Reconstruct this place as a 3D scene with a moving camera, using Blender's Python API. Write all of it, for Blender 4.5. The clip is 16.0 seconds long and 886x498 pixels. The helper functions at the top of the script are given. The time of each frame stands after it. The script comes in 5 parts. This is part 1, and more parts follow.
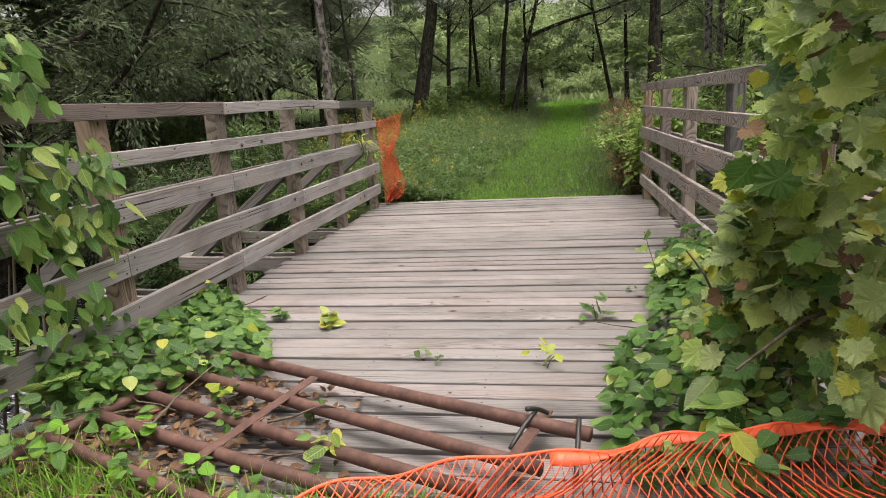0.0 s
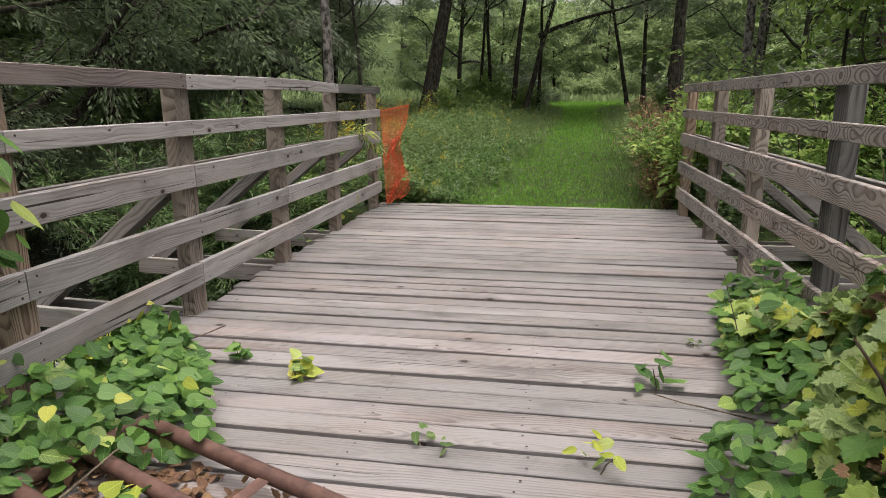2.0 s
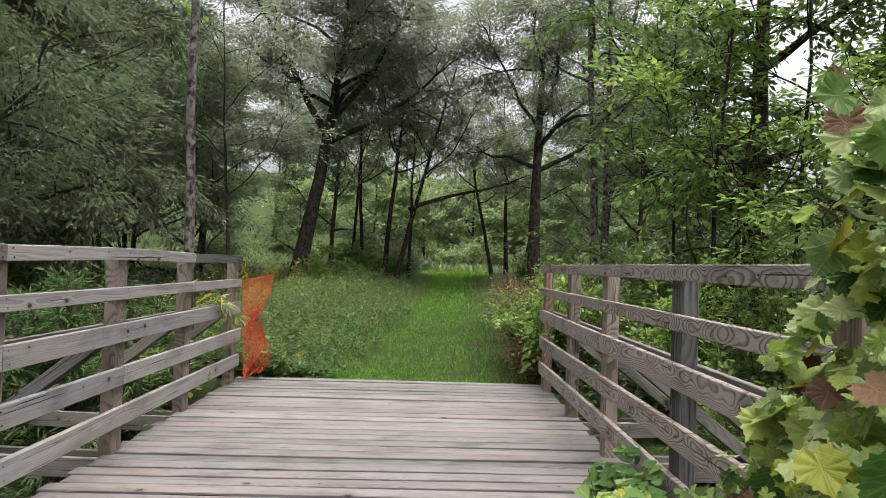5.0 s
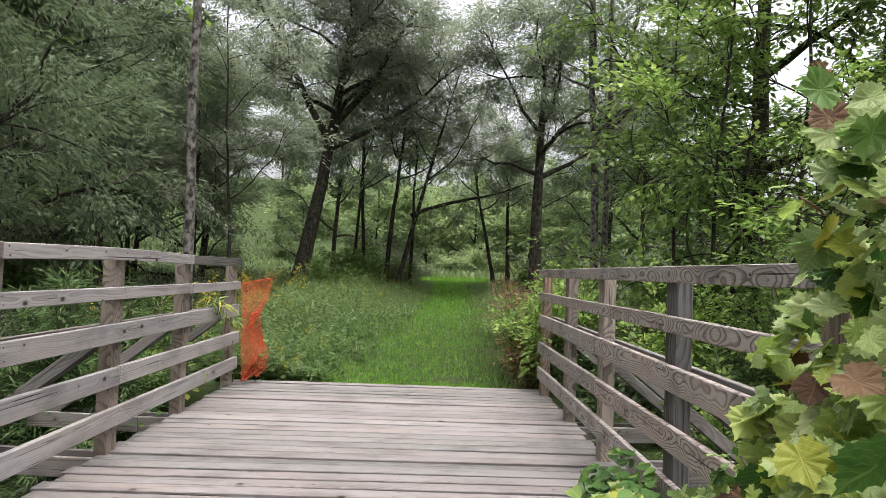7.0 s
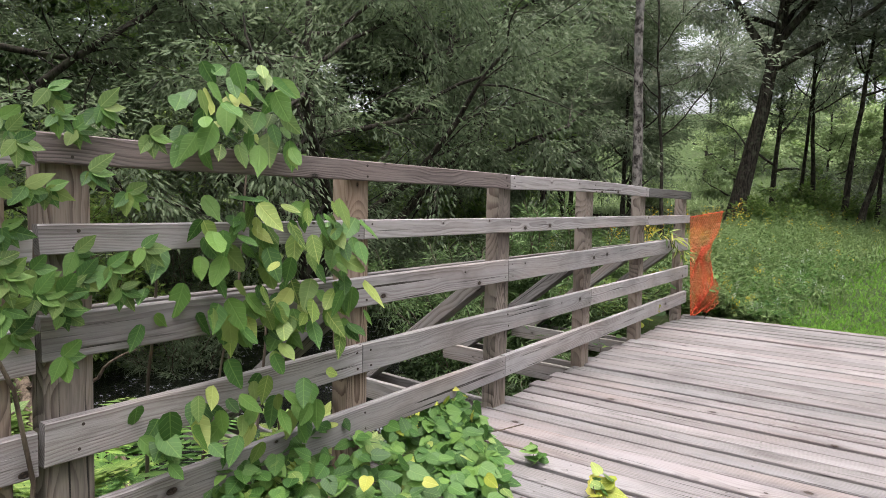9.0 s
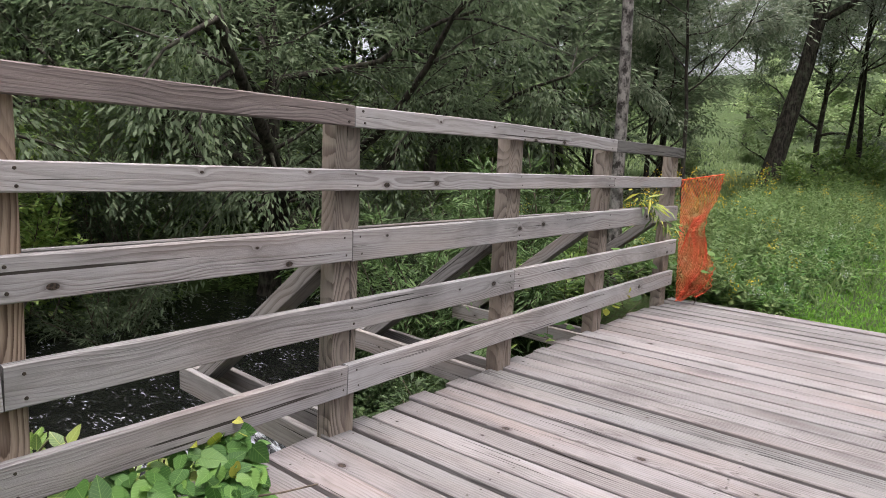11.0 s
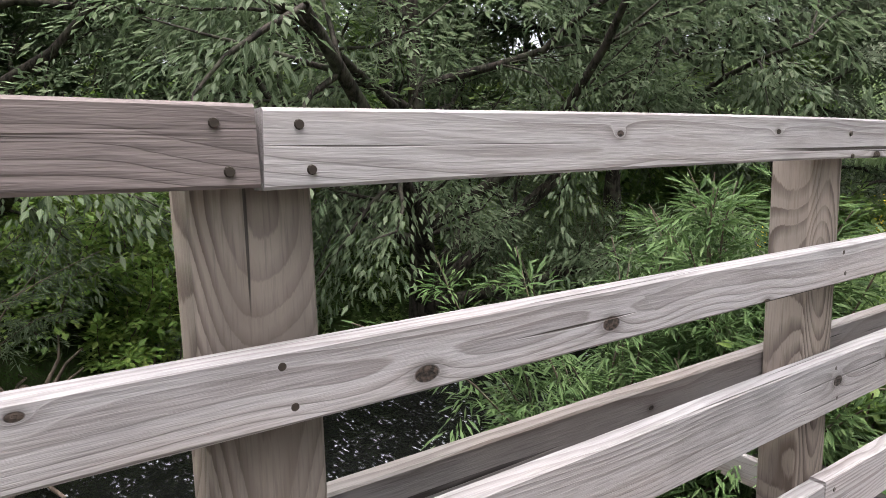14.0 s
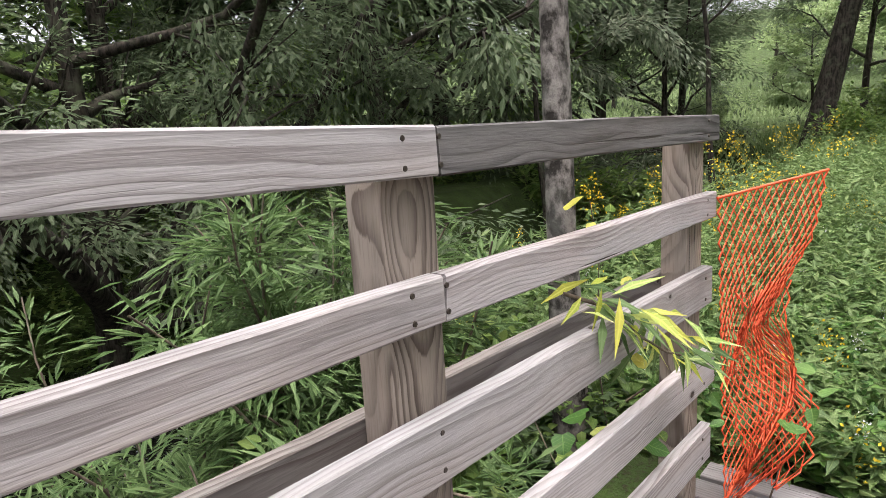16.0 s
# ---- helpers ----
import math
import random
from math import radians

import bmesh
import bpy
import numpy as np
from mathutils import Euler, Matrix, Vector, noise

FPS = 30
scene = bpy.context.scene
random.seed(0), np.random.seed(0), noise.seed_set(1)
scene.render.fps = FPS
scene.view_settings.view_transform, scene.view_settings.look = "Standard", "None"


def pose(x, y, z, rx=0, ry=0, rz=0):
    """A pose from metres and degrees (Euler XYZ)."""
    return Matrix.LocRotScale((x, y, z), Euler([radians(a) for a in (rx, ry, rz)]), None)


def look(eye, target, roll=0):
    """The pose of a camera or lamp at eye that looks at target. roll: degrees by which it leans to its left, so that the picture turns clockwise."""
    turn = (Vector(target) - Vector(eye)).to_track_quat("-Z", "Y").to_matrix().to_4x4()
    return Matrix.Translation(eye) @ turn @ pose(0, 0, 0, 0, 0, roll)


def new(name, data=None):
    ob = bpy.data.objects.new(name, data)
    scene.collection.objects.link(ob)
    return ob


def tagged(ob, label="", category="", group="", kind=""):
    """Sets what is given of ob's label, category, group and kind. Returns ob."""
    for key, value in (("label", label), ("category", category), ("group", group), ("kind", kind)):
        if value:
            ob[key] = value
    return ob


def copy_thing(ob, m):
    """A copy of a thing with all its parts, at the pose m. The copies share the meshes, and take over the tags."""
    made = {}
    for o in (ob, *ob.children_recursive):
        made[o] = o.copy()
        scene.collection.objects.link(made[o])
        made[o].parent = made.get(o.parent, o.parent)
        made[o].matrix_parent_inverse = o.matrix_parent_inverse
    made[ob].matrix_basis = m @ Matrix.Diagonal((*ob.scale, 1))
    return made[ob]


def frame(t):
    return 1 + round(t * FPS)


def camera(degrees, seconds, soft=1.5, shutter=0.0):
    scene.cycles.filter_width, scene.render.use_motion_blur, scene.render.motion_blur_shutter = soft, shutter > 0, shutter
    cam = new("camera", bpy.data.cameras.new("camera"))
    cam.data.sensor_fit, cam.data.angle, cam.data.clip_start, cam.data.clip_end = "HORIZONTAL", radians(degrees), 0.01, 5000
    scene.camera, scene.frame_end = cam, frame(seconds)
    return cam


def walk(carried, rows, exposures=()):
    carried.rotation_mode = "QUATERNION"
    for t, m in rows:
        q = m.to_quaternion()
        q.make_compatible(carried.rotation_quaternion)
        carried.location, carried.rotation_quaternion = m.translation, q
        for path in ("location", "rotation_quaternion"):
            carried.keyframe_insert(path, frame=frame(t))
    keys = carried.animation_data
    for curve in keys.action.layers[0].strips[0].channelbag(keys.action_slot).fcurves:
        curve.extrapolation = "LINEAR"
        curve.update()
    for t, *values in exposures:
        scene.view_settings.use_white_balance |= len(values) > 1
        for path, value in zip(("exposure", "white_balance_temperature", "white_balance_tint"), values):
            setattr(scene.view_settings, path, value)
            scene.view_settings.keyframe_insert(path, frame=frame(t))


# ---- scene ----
cam = camera(70.5, 16.0, 0.65)
PATH = [
    (0, (0.785, 0.878, 1.342), (0.43, 2.795, 0.895), -3.4),
    (0.5, (0.794, 1.138, 1.361), (0.482, 3.061, 0.909), -2.3),
    (1, (0.829, 1.42, 1.355), (0.478, 3.335, 0.897), -1.6),
    (1.5, (0.69, 1.637, 1.322), (0.323, 3.549, 0.863), -1.2),
    (2, (0.539, 1.842, 1.308), (0.186, 3.755, 0.843), -0.2),
    (2.5, (0.498, 1.912, 1.32), (0.083, 3.827, 0.921), 0.6),
    (3, (0.524, 1.993, 1.368), (0.117, 3.934, 1.111), 1.1),
    (3.5, (0.578, 2.034, 1.41), (0.46, 4.028, 1.302), 1.5),
    (4, (0.582, 2.018, 1.42), (0.573, 4.018, 1.411), 1.7),
    (4.5, (0.576, 2.006, 1.416), (0.61, 4.005, 1.449), 1.7),
    (7, (0.628, 1.997, 1.375), (0.654, 3.996, 1.452), 2.1),
    (7.5, (0.604, 1.991, 1.359), (0.498, 3.988, 1.423), 2.1),
    (8, (0.517, 1.926, 1.343), (-0.07, 3.838, 1.356), 1.8),
    (8.5, (0.349, 1.787, 1.293), (-0.773, 3.441, 1.213), -0.2),
    (11, (0.384, 3.456, 1.242), (-0.867, 4.992, 0.965), 2.6),
    (11.5, (0.138, 3.709, 1.205), (-1.347, 4.994, 0.825), 0.9),
    (12, (-0.187, 3.968, 1.218), (-1.817, 5.038, 0.773), -0.9),
    (12.5, (-0.518, 4.179, 1.262), (-2.295, 4.922, 0.725), -2.6),
    (13, (-0.792, 4.375, 1.307), (-2.609, 5.01, 0.764), -3.6),
    (13.5, (-0.981, 4.654, 1.357), (-2.72, 5.496, 0.842), -1.3),
    (14, (-0.955, 5.074, 1.393), (-2.599, 6.179, 1.119), -1.2),
    (14.5, (-0.989, 5.477, 1.397), (-2.529, 6.724, 1.128), -1.4),
    (15, (-0.922, 5.98, 1.395), (-2.321, 7.366, 1.043), -1.7),
    (15.5, (-0.919, 6.493, 1.39), (-2.296, 7.903, 1.051), -3.2),
    (16, (-0.883, 7.08, 1.439), (-2.194, 8.548, 1.081), -3.2),
]
walk(cam, [(t, look(eye, target, roll)) for t, eye, target, roll in PATH], [(0, 1.25, 7100, 12), (0.5, 1.2, 6900, 11), (2, 1.1, 6850, 11), (3, 1.25, 6650, 10), (4.5, 1.25, 6650, 10), (7, 1.45, 6600, 10), (8.5, 1.55, 6500, 12), (11.5, 1.45, 6400, 14), (12.5, 1.55, 6250, 13), (13, 1.7, 6250, 12), (13.5, 1.6, 6300, 12), (14, 1.85, 6400, 13), (14.5, 1.95, 6450, 14), (16, 1.85, 6550, 14)])

# ---- world, sun, exposure ----
world = bpy.data.worlds.new("sky")
scene.world = world
world.use_nodes = True
wn = world.node_tree.nodes
sky = wn.new("ShaderNodeTexSky")
sky.sky_type, sky.sun_disc = "NISHITA", False
sky.sun_elevation, sky.sun_rotation = radians(81), radians(140)
sky.air_density, sky.dust_density, sky.ozone_density = 1.0, 8.0, 0.5
wn["Background"].inputs["Strength"].default_value = 0.15
haze = wn.new("ShaderNodeHueSaturation")
haze.inputs["Saturation"].default_value = 0.3
world.node_tree.links.new(sky.outputs[0], haze.inputs["Color"])
world.node_tree.links.new(haze.outputs[0], wn["Background"].inputs["Color"])
sun_data = bpy.data.lights.new("sun", "SUN")
sun_data.energy, sun_data.angle, sun_data.color = 0.9, radians(60), (1.0, 0.98, 0.95)
sun = new("sun", sun_data)
sun.matrix_world = look((4, 2.5, 26), (0, 5, 0))


# ---- materials ----
class Graph:
    """A small helper to wire shader nodes."""

    def __init__(self, name):
        self.mat = bpy.data.materials.new(name)
        self.mat.use_nodes = True
        self.tree = self.mat.node_tree
        self.bsdf = self.tree.nodes["Principled BSDF"]

    def node(self, kind, **values):
        n = self.tree.nodes.new(kind)
        for key, value in values.items():
            if key in ("operation", "data_type", "blend_type", "noise_dimensions", "voronoi_dimensions", "feature", "wave_type", "bands_direction", "interpolation_type", "vector_type"):
                if key == "operation":
                    n.operation = value
                elif key == "data_type":
                    n.data_type = value
                elif key == "blend_type":
                    n.blend_type = value
                elif key == "noise_dimensions":
                    n.noise_dimensions = value
                elif key == "voronoi_dimensions":
                    n.voronoi_dimensions = value
                elif key == "feature":
                    n.feature = value
        return n

    def put(self, socket, value):
        if isinstance(value, bpy.types.NodeSocket):
            self.tree.links.new(value, socket)
        elif isinstance(value, (tuple, list)) and len(value) == 3 and socket.type == "RGBA":
            socket.default_value = (*value, 1)
        else:
            socket.default_value = value

    def math(self, op, a, b=0.0, c=0.0):
        n = self.node("ShaderNodeMath", operation=op)
        for i, v in enumerate((a, b, c)):
            self.put(n.inputs[i], v)
        return n.outputs[0]

    def vmath(self, op, a, b=(0, 0, 0)):
        n = self.node("ShaderNodeVectorMath", operation=op)
        self.put(n.inputs[0], a)
        if op == "SCALE":
            self.put(n.inputs["Scale"], b)
        else:
            self.put(n.inputs[1], b)
        return n.outputs[0]

    def noise(self, vec, scale, detail=3.0, rough=0.55):
        n = self.node("ShaderNodeTexNoise")
        self.put(n.inputs["Vector"], vec)
        n.inputs["Scale"].default_value, n.inputs["Detail"].default_value, n.inputs["Roughness"].default_value = scale, detail, rough
        return n.outputs[0]

    def mix(self, fac, a, b, blend="MIX"):
        n = self.node("ShaderNodeMix", data_type="RGBA", blend_type=blend)
        self.put(n.inputs[0], fac)
        self.put(n.inputs[6], a)
        self.put(n.inputs[7], b)
        return n.outputs[2]

    def ramp(self, fac, stops):
        n = self.node("ShaderNodeValToRGB")
        self.put(n.inputs[0], fac)
        el = n.color_ramp.elements
        while len(el) < len(stops):
            el.new(0.5)
        for e, (p, c) in zip(el, stops):
            e.position, e.color = p, (*c, 1) if len(c) == 3 else c
        return n.outputs[0]

    def step(self, x, lo, hi):
        n = self.node("ShaderNodeMapRange")
        self.put(n.inputs[0], x)
        n.inputs[1].default_value, n.inputs[2].default_value = lo, hi
        return n.outputs[0]

    def bump(self, height, strength, distance):
        n = self.node("ShaderNodeBump")
        n.inputs["Strength"].default_value, n.inputs["Distance"].default_value = strength, distance
        self.put(n.inputs["Height"], height)
        self.put(self.bsdf.inputs["Normal"], n.outputs[0])

    def coords(self):
        return self.node("ShaderNodeTexCoord").outputs["Object"]

    def rand(self):
        return self.node("ShaderNodeObjectInfo").outputs["Random"]

    def island(self):
        return self.node("ShaderNodeNewGeometry").outputs["Random Per Island"]

    def set(self, **values):
        names = {"color": "Base Color", "rough": "Roughness", "metal": "Metallic", "spec": "Specular IOR Level", "alpha": "Alpha", "trans": "Transmission Weight", "ior": "IOR"}
        for key, value in values.items():
            self.put(self.bsdf.inputs[names[key]], value)
        return self.mat


def wood(name, pale, mid, dark, knots=0.75, grey=(0.36, 0.345, 0.34), weather=0.6, rings=70.0, bold=0.5, wavy=0.2, loops=0.55, gate=0.42, arch=0.0, thin=0.35):
    """Weathered sawn softwood, its grain along local x: growth rings about a wandering pith, knots, checks, grey bloom."""
    g = Graph(name)
    co, rnd = g.coords(), g.rand()
    sep = g.node("ShaderNodeSeparateXYZ")
    g.put(sep.inputs[0], co)
    off = g.math("MULTIPLY", rnd, 97.0)
    x = g.math("ADD", sep.outputs[0], off)
    comb = g.node("ShaderNodeCombineXYZ")
    g.put(comb.inputs[0], g.math("MULTIPLY", x, loops))
    g.put(comb.inputs[1], sep.outputs[1])
    g.put(comb.inputs[2], sep.outputs[2])
    wob = g.noise(comb.outputs[0], 2.2, 2.0)
    # knots, one in some cells of a sheet laid over the face
    flat = g.node("ShaderNodeCombineXYZ")
    g.put(flat.inputs[0], g.math("MULTIPLY", x, 2.6))
    g.put(flat.inputs[1], g.math("MULTIPLY", g.math("ADD", sep.outputs[2], g.math("MULTIPLY", sep.outputs[1], 0.8)), 4.2))
    vor = g.node("ShaderNodeTexVoronoi", voronoi_dimensions="2D", feature="F1")
    g.put(vor.inputs["Vector"], flat.outputs[0])
    vor.inputs["Scale"].default_value = 1.0
    pick = g.node("ShaderNodeSeparateColor")
    g.put(pick.inputs[0], vor.outputs["Color"])
    has = g.math("LESS_THAN", pick.outputs[0], knots)
    size = g.math("MULTIPLY_ADD", pick.outputs[1], 0.036, 0.02)
    rel = g.math("DIVIDE", vor.outputs["Distance"], size)
    knot = g.math("MULTIPLY", g.math("SUBTRACT", 1.0, g.step(rel, 0.88, 1.05)), has)
    swirl = g.math("MULTIPLY", g.math("POWER", 2.718, g.math("MULTIPLY", rel, -0.55)), has)
    # distance from the pith
    dy = g.math("ADD", g.math("MULTIPLY", sep.outputs[1], 0.7), g.math("MULTIPLY_ADD", rnd, 0.05, 0.02))
    dz = g.math("ADD", sep.outputs[2], g.math("MULTIPLY_ADD", wob, wavy, -0.58 * wavy))
    r = g.math("SQRT", g.math("ADD", g.math("MULTIPLY", dy, dy), g.math("MULTIPLY", dz, dz)))
    if arch:
        # sawn along the rings: long nested arches
        off_z = g.math("ADD", sep.outputs[2], g.math("MULTIPLY_ADD", g.math("FRACT", g.math("MULTIPLY", rnd, 13.7)), 0.06, -0.03))
        r = g.math("ADD", g.math("MULTIPLY", wob, wavy), g.math("MULTIPLY", g.math("MULTIPLY", off_z, off_z), arch))
    r = g.math("ADD", r, g.math("MULTIPLY", swirl, 0.016))
    r = g.math("ADD", r, g.math("MULTIPLY", g.noise(g.vmath("MULTIPLY", comb.outputs[0], (2.5, 9.0, 9.0)), 1.0, 2.0), 0.7 / rings))
    fine = g.vmath("MULTIPLY", comb.outputs[0], (5.0, 60.0, 60.0))
    fibre = g.noise(fine, 4.0, 3.0, 0.65)
    ring = g.math("FRACT", g.math("ADD", g.math("MULTIPLY", r, rings), g.math("MULTIPLY", fibre, 0.3)))
    late = g.math("MULTIPLY", g.step(ring, thin, 0.92), g.math("SUBTRACT", 1.0, g.step(ring, 0.93, 1.0)))
    uneven = g.noise(g.vmath("MULTIPLY", comb.outputs[0], (3.0, 14.0, 14.0)), 1.0, 3.0)
    base = g.mix(g.math("MULTIPLY", late, g.step(uneven, 0.2, 0.62)), pale, mid)
    base = g.mix(g.math("MULTIPLY", g.step(fibre, 0.50, 0.74), 0.5), base, dark)
    patch = g.noise(g.vmath("MULTIPLY", comb.outputs[0], (1.6, 7.0, 7.0)), 1.0, 4.0, 0.6)
    base = g.mix(g.math("MULTIPLY", g.step(patch, 0.38, 0.66), weather), base, grey)
    base = g.mix(g.math("MULTIPLY", g.math("MULTIPLY", late, g.step(uneven, gate, gate + 0.2)), bold), base, mid)
    warm = g.noise(g.vmath("MULTIPLY", comb.outputs[0], (1.0, 2.2, 2.2)), 2.3, 3.0)
    base = g.mix(g.math("MULTIPLY", g.step(warm, 0.48, 0.70), 0.3), base, tuple(c * k for c, k in zip(pale, (1.05, 0.88, 0.78))))
    stain = g.noise(g.vmath("MULTIPLY", comb.outputs[0], (2.4, 3.0, 3.0)), 1.3, 4.0)
    base = g.mix(g.math("MULTIPLY", g.step(stain, 0.50, 0.75), 0.6), base, tuple(c * 0.5 for c in dark))
    check = g.noise(g.vmath("MULTIPLY", comb.outputs[0], (1.1, 45.0, 45.0)), 1.7, 2.0, 0.4)
    crack = g.math("MULTIPLY", g.step(check, 0.67, 0.70), g.step(patch, 0.45, 0.55))
    base = g.mix(crack, base, (0.03, 0.025, 0.022))
    base = g.mix(g.math("MULTIPLY", g.math("MINIMUM", swirl, 0.6), 0.3), base, dark)
    halo = g.math("MULTIPLY", g.math("MULTIPLY", g.step(rel, 0.7, 1.0), g.math("SUBTRACT", 1.0, g.step(rel, 1.15, 1.9))), has)
    base = g.mix(g.math("MULTIPLY", halo, 0.35), base, tuple(c * 0.6 for c in dark))
    base = g.mix(knot, base, g.mix(g.step(g.noise(co, 120.0, 2.0), 0.4, 0.6), (0.012, 0.009, 0.007), (0.05, 0.034, 0.026)))
    val = g.node("ShaderNodeHueSaturation")
    g.put(val.inputs["Value"], g.math("MULTIPLY_ADD", g.math("FRACT", g.math("MULTIPLY", rnd, 7.31)), 0.36, 0.80))
    g.put(val.inputs["Saturation"], g.math("MULTIPLY_ADD", g.math("FRACT", g.math("MULTIPLY", rnd, 3.7)), 0.5, 0.7))
    g.put(val.inputs["Color"], base)
    h = g.math("SUBTRACT", g.math("ADD", g.math("MULTIPLY", late, 0.25), g.math("MULTIPLY", fibre, 0.7)), g.math("MULTIPLY", crack, 2.5))
    g.bump(g.math("SUBTRACT", h, g.math("MULTIPLY", knot, 0.5)), 0.5, 0.003)
    return g.set(color=val.outputs[0], rough=0.82, spec=0.3)


def leaf_material(name, a, b, c, back=0.35, rough=0.5, gloss=0.4, palmate=False):
    """Leaf surface: each leaf its own shade between a, b and c, with light passing through."""
    g = Graph(name)
    isl = g.island()
    rnd = g.rand()
    mixr = g.math("FRACT", g.math("ADD", isl, rnd))
    col = g.ramp(mixr, [(0.0, a), (0.55, b), (1.0, c)])
    blot = g.noise(g.coords(), 1.3, 3.0)
    col = g.mix(g.math("MULTIPLY", g.step(blot, 0.45, 0.7), 0.35), col, tuple(v * 0.6 for v in a))
    fine = g.noise(g.coords(), 90.0, 2.0)
    col = g.mix(g.math("MULTIPLY", fine, 0.22), col, c)
    uv = g.node("ShaderNodeSeparateXYZ")
    g.put(uv.inputs[0], g.node("ShaderNodeTexCoord").outputs["UV"])
    off = g.math("ABSOLUTE", uv.outputs[0])
    mid = g.math("SUBTRACT", 1.0, g.step(off, 0.008, 0.022))
    rib = g.math("FRACT", g.math("MULTIPLY", g.math("SUBTRACT", uv.outputs[1], g.math("MULTIPLY", off, 0.85)), 6.5))
    if palmate:
        turn = g.math("ARCTAN2", off, g.math("ADD", uv.outputs[1], 0.02))
        ray = g.math("ABSOLUTE", g.math("SUBTRACT", g.math("FRACT", g.math("MULTIPLY_ADD", turn, 1.45, 0.5)), 0.5))
        mid = g.math("SUBTRACT", 1.0, g.step(g.math("MULTIPLY", ray, g.math("ADD", g.math("ADD", off, uv.outputs[1]), 0.05)), 0.008, 0.02))
        rib = g.math("FRACT", g.math("MULTIPLY", g.math("SUBTRACT", g.math("ADD", uv.outputs[1], off), g.math("MULTIPLY", ray, 0.7)), 7.5))
    rib = g.math("SUBTRACT", 1.0, g.step(g.math("ABSOLUTE", g.math("SUBTRACT", rib, 0.5)), 0.03, 0.09))
    vein = g.math("MAXIMUM", mid, g.math("MULTIPLY", rib, 0.6))
    col = g.mix(g.math("MULTIPLY", vein, 0.45), col, tuple(min(1, v * 1.25 + 0.02) for v in c))
    g.bump(g.math("SUBTRACT", g.math("MULTIPLY", fine, 0.4), vein), 0.5, 0.003)
    g.set(color=col, rough=rough, spec=gloss)
    tr = g.node("ShaderNodeBsdfTranslucent")
    g.put(tr.inputs[0], col)
    mx = g.node("ShaderNodeMixShader")
    mx.inputs[0].default_value = back
    out = g.tree.nodes["Material Output"]
    g.put(mx.inputs[1], g.bsdf.outputs[0])
    g.put(mx.inputs[2], tr.outputs[0])
    g.put(out.inputs[0], mx.outputs[0])
    return g.mat


def bark_material(name, a, b, scale=9.0, pale=None, stretch=0.22):
    g = Graph(name)
    co = g.coords()
    st = g.vmath("MULTIPLY", co, (1.0, 1.0, stretch))
    n = g.noise(st, scale, 5.0, 0.65)
    col = g.mix(g.step(n, 0.41, 0.59), a, b)
    big = g.noise(co, 5.0, 4.0)
    col = g.mix(g.math("MULTIPLY", g.step(big, 0.5, 0.7), 0.5), col, pale or (0.11, 0.12, 0.08))
    g.bump(n, 0.8, 0.02)
    return g.set(color=col, rough=0.9, spec=0.2)


def speckled(name, a, b, c, s1=3.0, s2=40.0, rough=0.95, lift=0.03):
    g = Graph(name)
    co = g.coords()
    n1, n2 = g.noise(co, s1, 4.0), g.noise(co, s2, 4.0, 0.7)
    col = g.mix(g.step(n1, 0.35, 0.65), a, b)
    col = g.mix(g.step(n2, 0.48, 0.68), col, c)
    g.bump(n2, 0.7, lift)
    return g.set(color=col, rough=rough, spec=0.2)


RAIL = wood("weathered_rail_wood", (0.285, 0.262, 0.26), (0.135, 0.112, 0.108), (0.07, 0.055, 0.052), grey=(0.28, 0.276, 0.29), weather=0.6, rings=120.0, bold=0.4, wavy=0.13)
BOLD = wood("bold_grained_rail_wood", (0.31, 0.272, 0.255), (0.085, 0.06, 0.052), (0.055, 0.042, 0.037), knots=0.4, grey=(0.29, 0.275, 0.275), weather=0.4, rings=42.0, bold=0.85, wavy=0.5, loops=0.9, gate=0.22, arch=14.0, thin=0.5)
CAP = wood("brown_rail_wood", (0.205, 0.15, 0.142), (0.062, 0.041, 0.037), (0.04, 0.027, 0.025), grey=(0.22, 0.2, 0.2), weather=0.25, rings=95.0, bold=0.6)
POST = wood("tan_post_wood", (0.29, 0.225, 0.177), (0.075, 0.047, 0.034), (0.05, 0.033, 0.026), knots=0.3, grey=(0.215, 0.19, 0.175), weather=0.4, rings=70.0, bold=0.65, wavy=0.35, arch=8.0, thin=0.4)
PLANK = wood("weathered_deck_wood", (0.195, 0.176, 0.174), (0.1, 0.084, 0.081), (0.04, 0.032, 0.031), knots=0.3, grey=(0.205, 0.196, 0.203), weather=0.6, rings=90.0, bold=0.2)
OLDPLANK = wood("blackened_deck_wood", (0.11, 0.104, 0.102), (0.018, 0.016, 0.015), (0.008, 0.007, 0.006), knots=0.3, grey=(0.19, 0.186, 0.19), weather=0.4, rings=60.0, bold=0.8)
BEAM = wood("grey_beam_wood", (0.19, 0.172, 0.162), (0.085, 0.07, 0.063), (0.05, 0.041, 0.037), knots=0.3, grey=(0.21, 0.205, 0.207), weather=0.65, rings=80.0, bold=0.5)

g = Graph("rusted_pipe_steel")
n = g.noise(g.coords(), 14.0, 5.0, 0.65)
n2 = g.noise(g.coords(), 130.0, 3.0, 0.6)
col = g.ramp(n, [(0.3, (0.04, 0.02, 0.016)), (0.5, (0.09, 0.043, 0.034)), (0.7, (0.15, 0.08, 0.064))])
g.bump(n2, 0.5, 0.002)
RUST = g.set(color=g.mix(g.math("MULTIPLY", n2, 0.35), col, (0.09, 0.05, 0.04)), rough=0.7, metal=0.25)

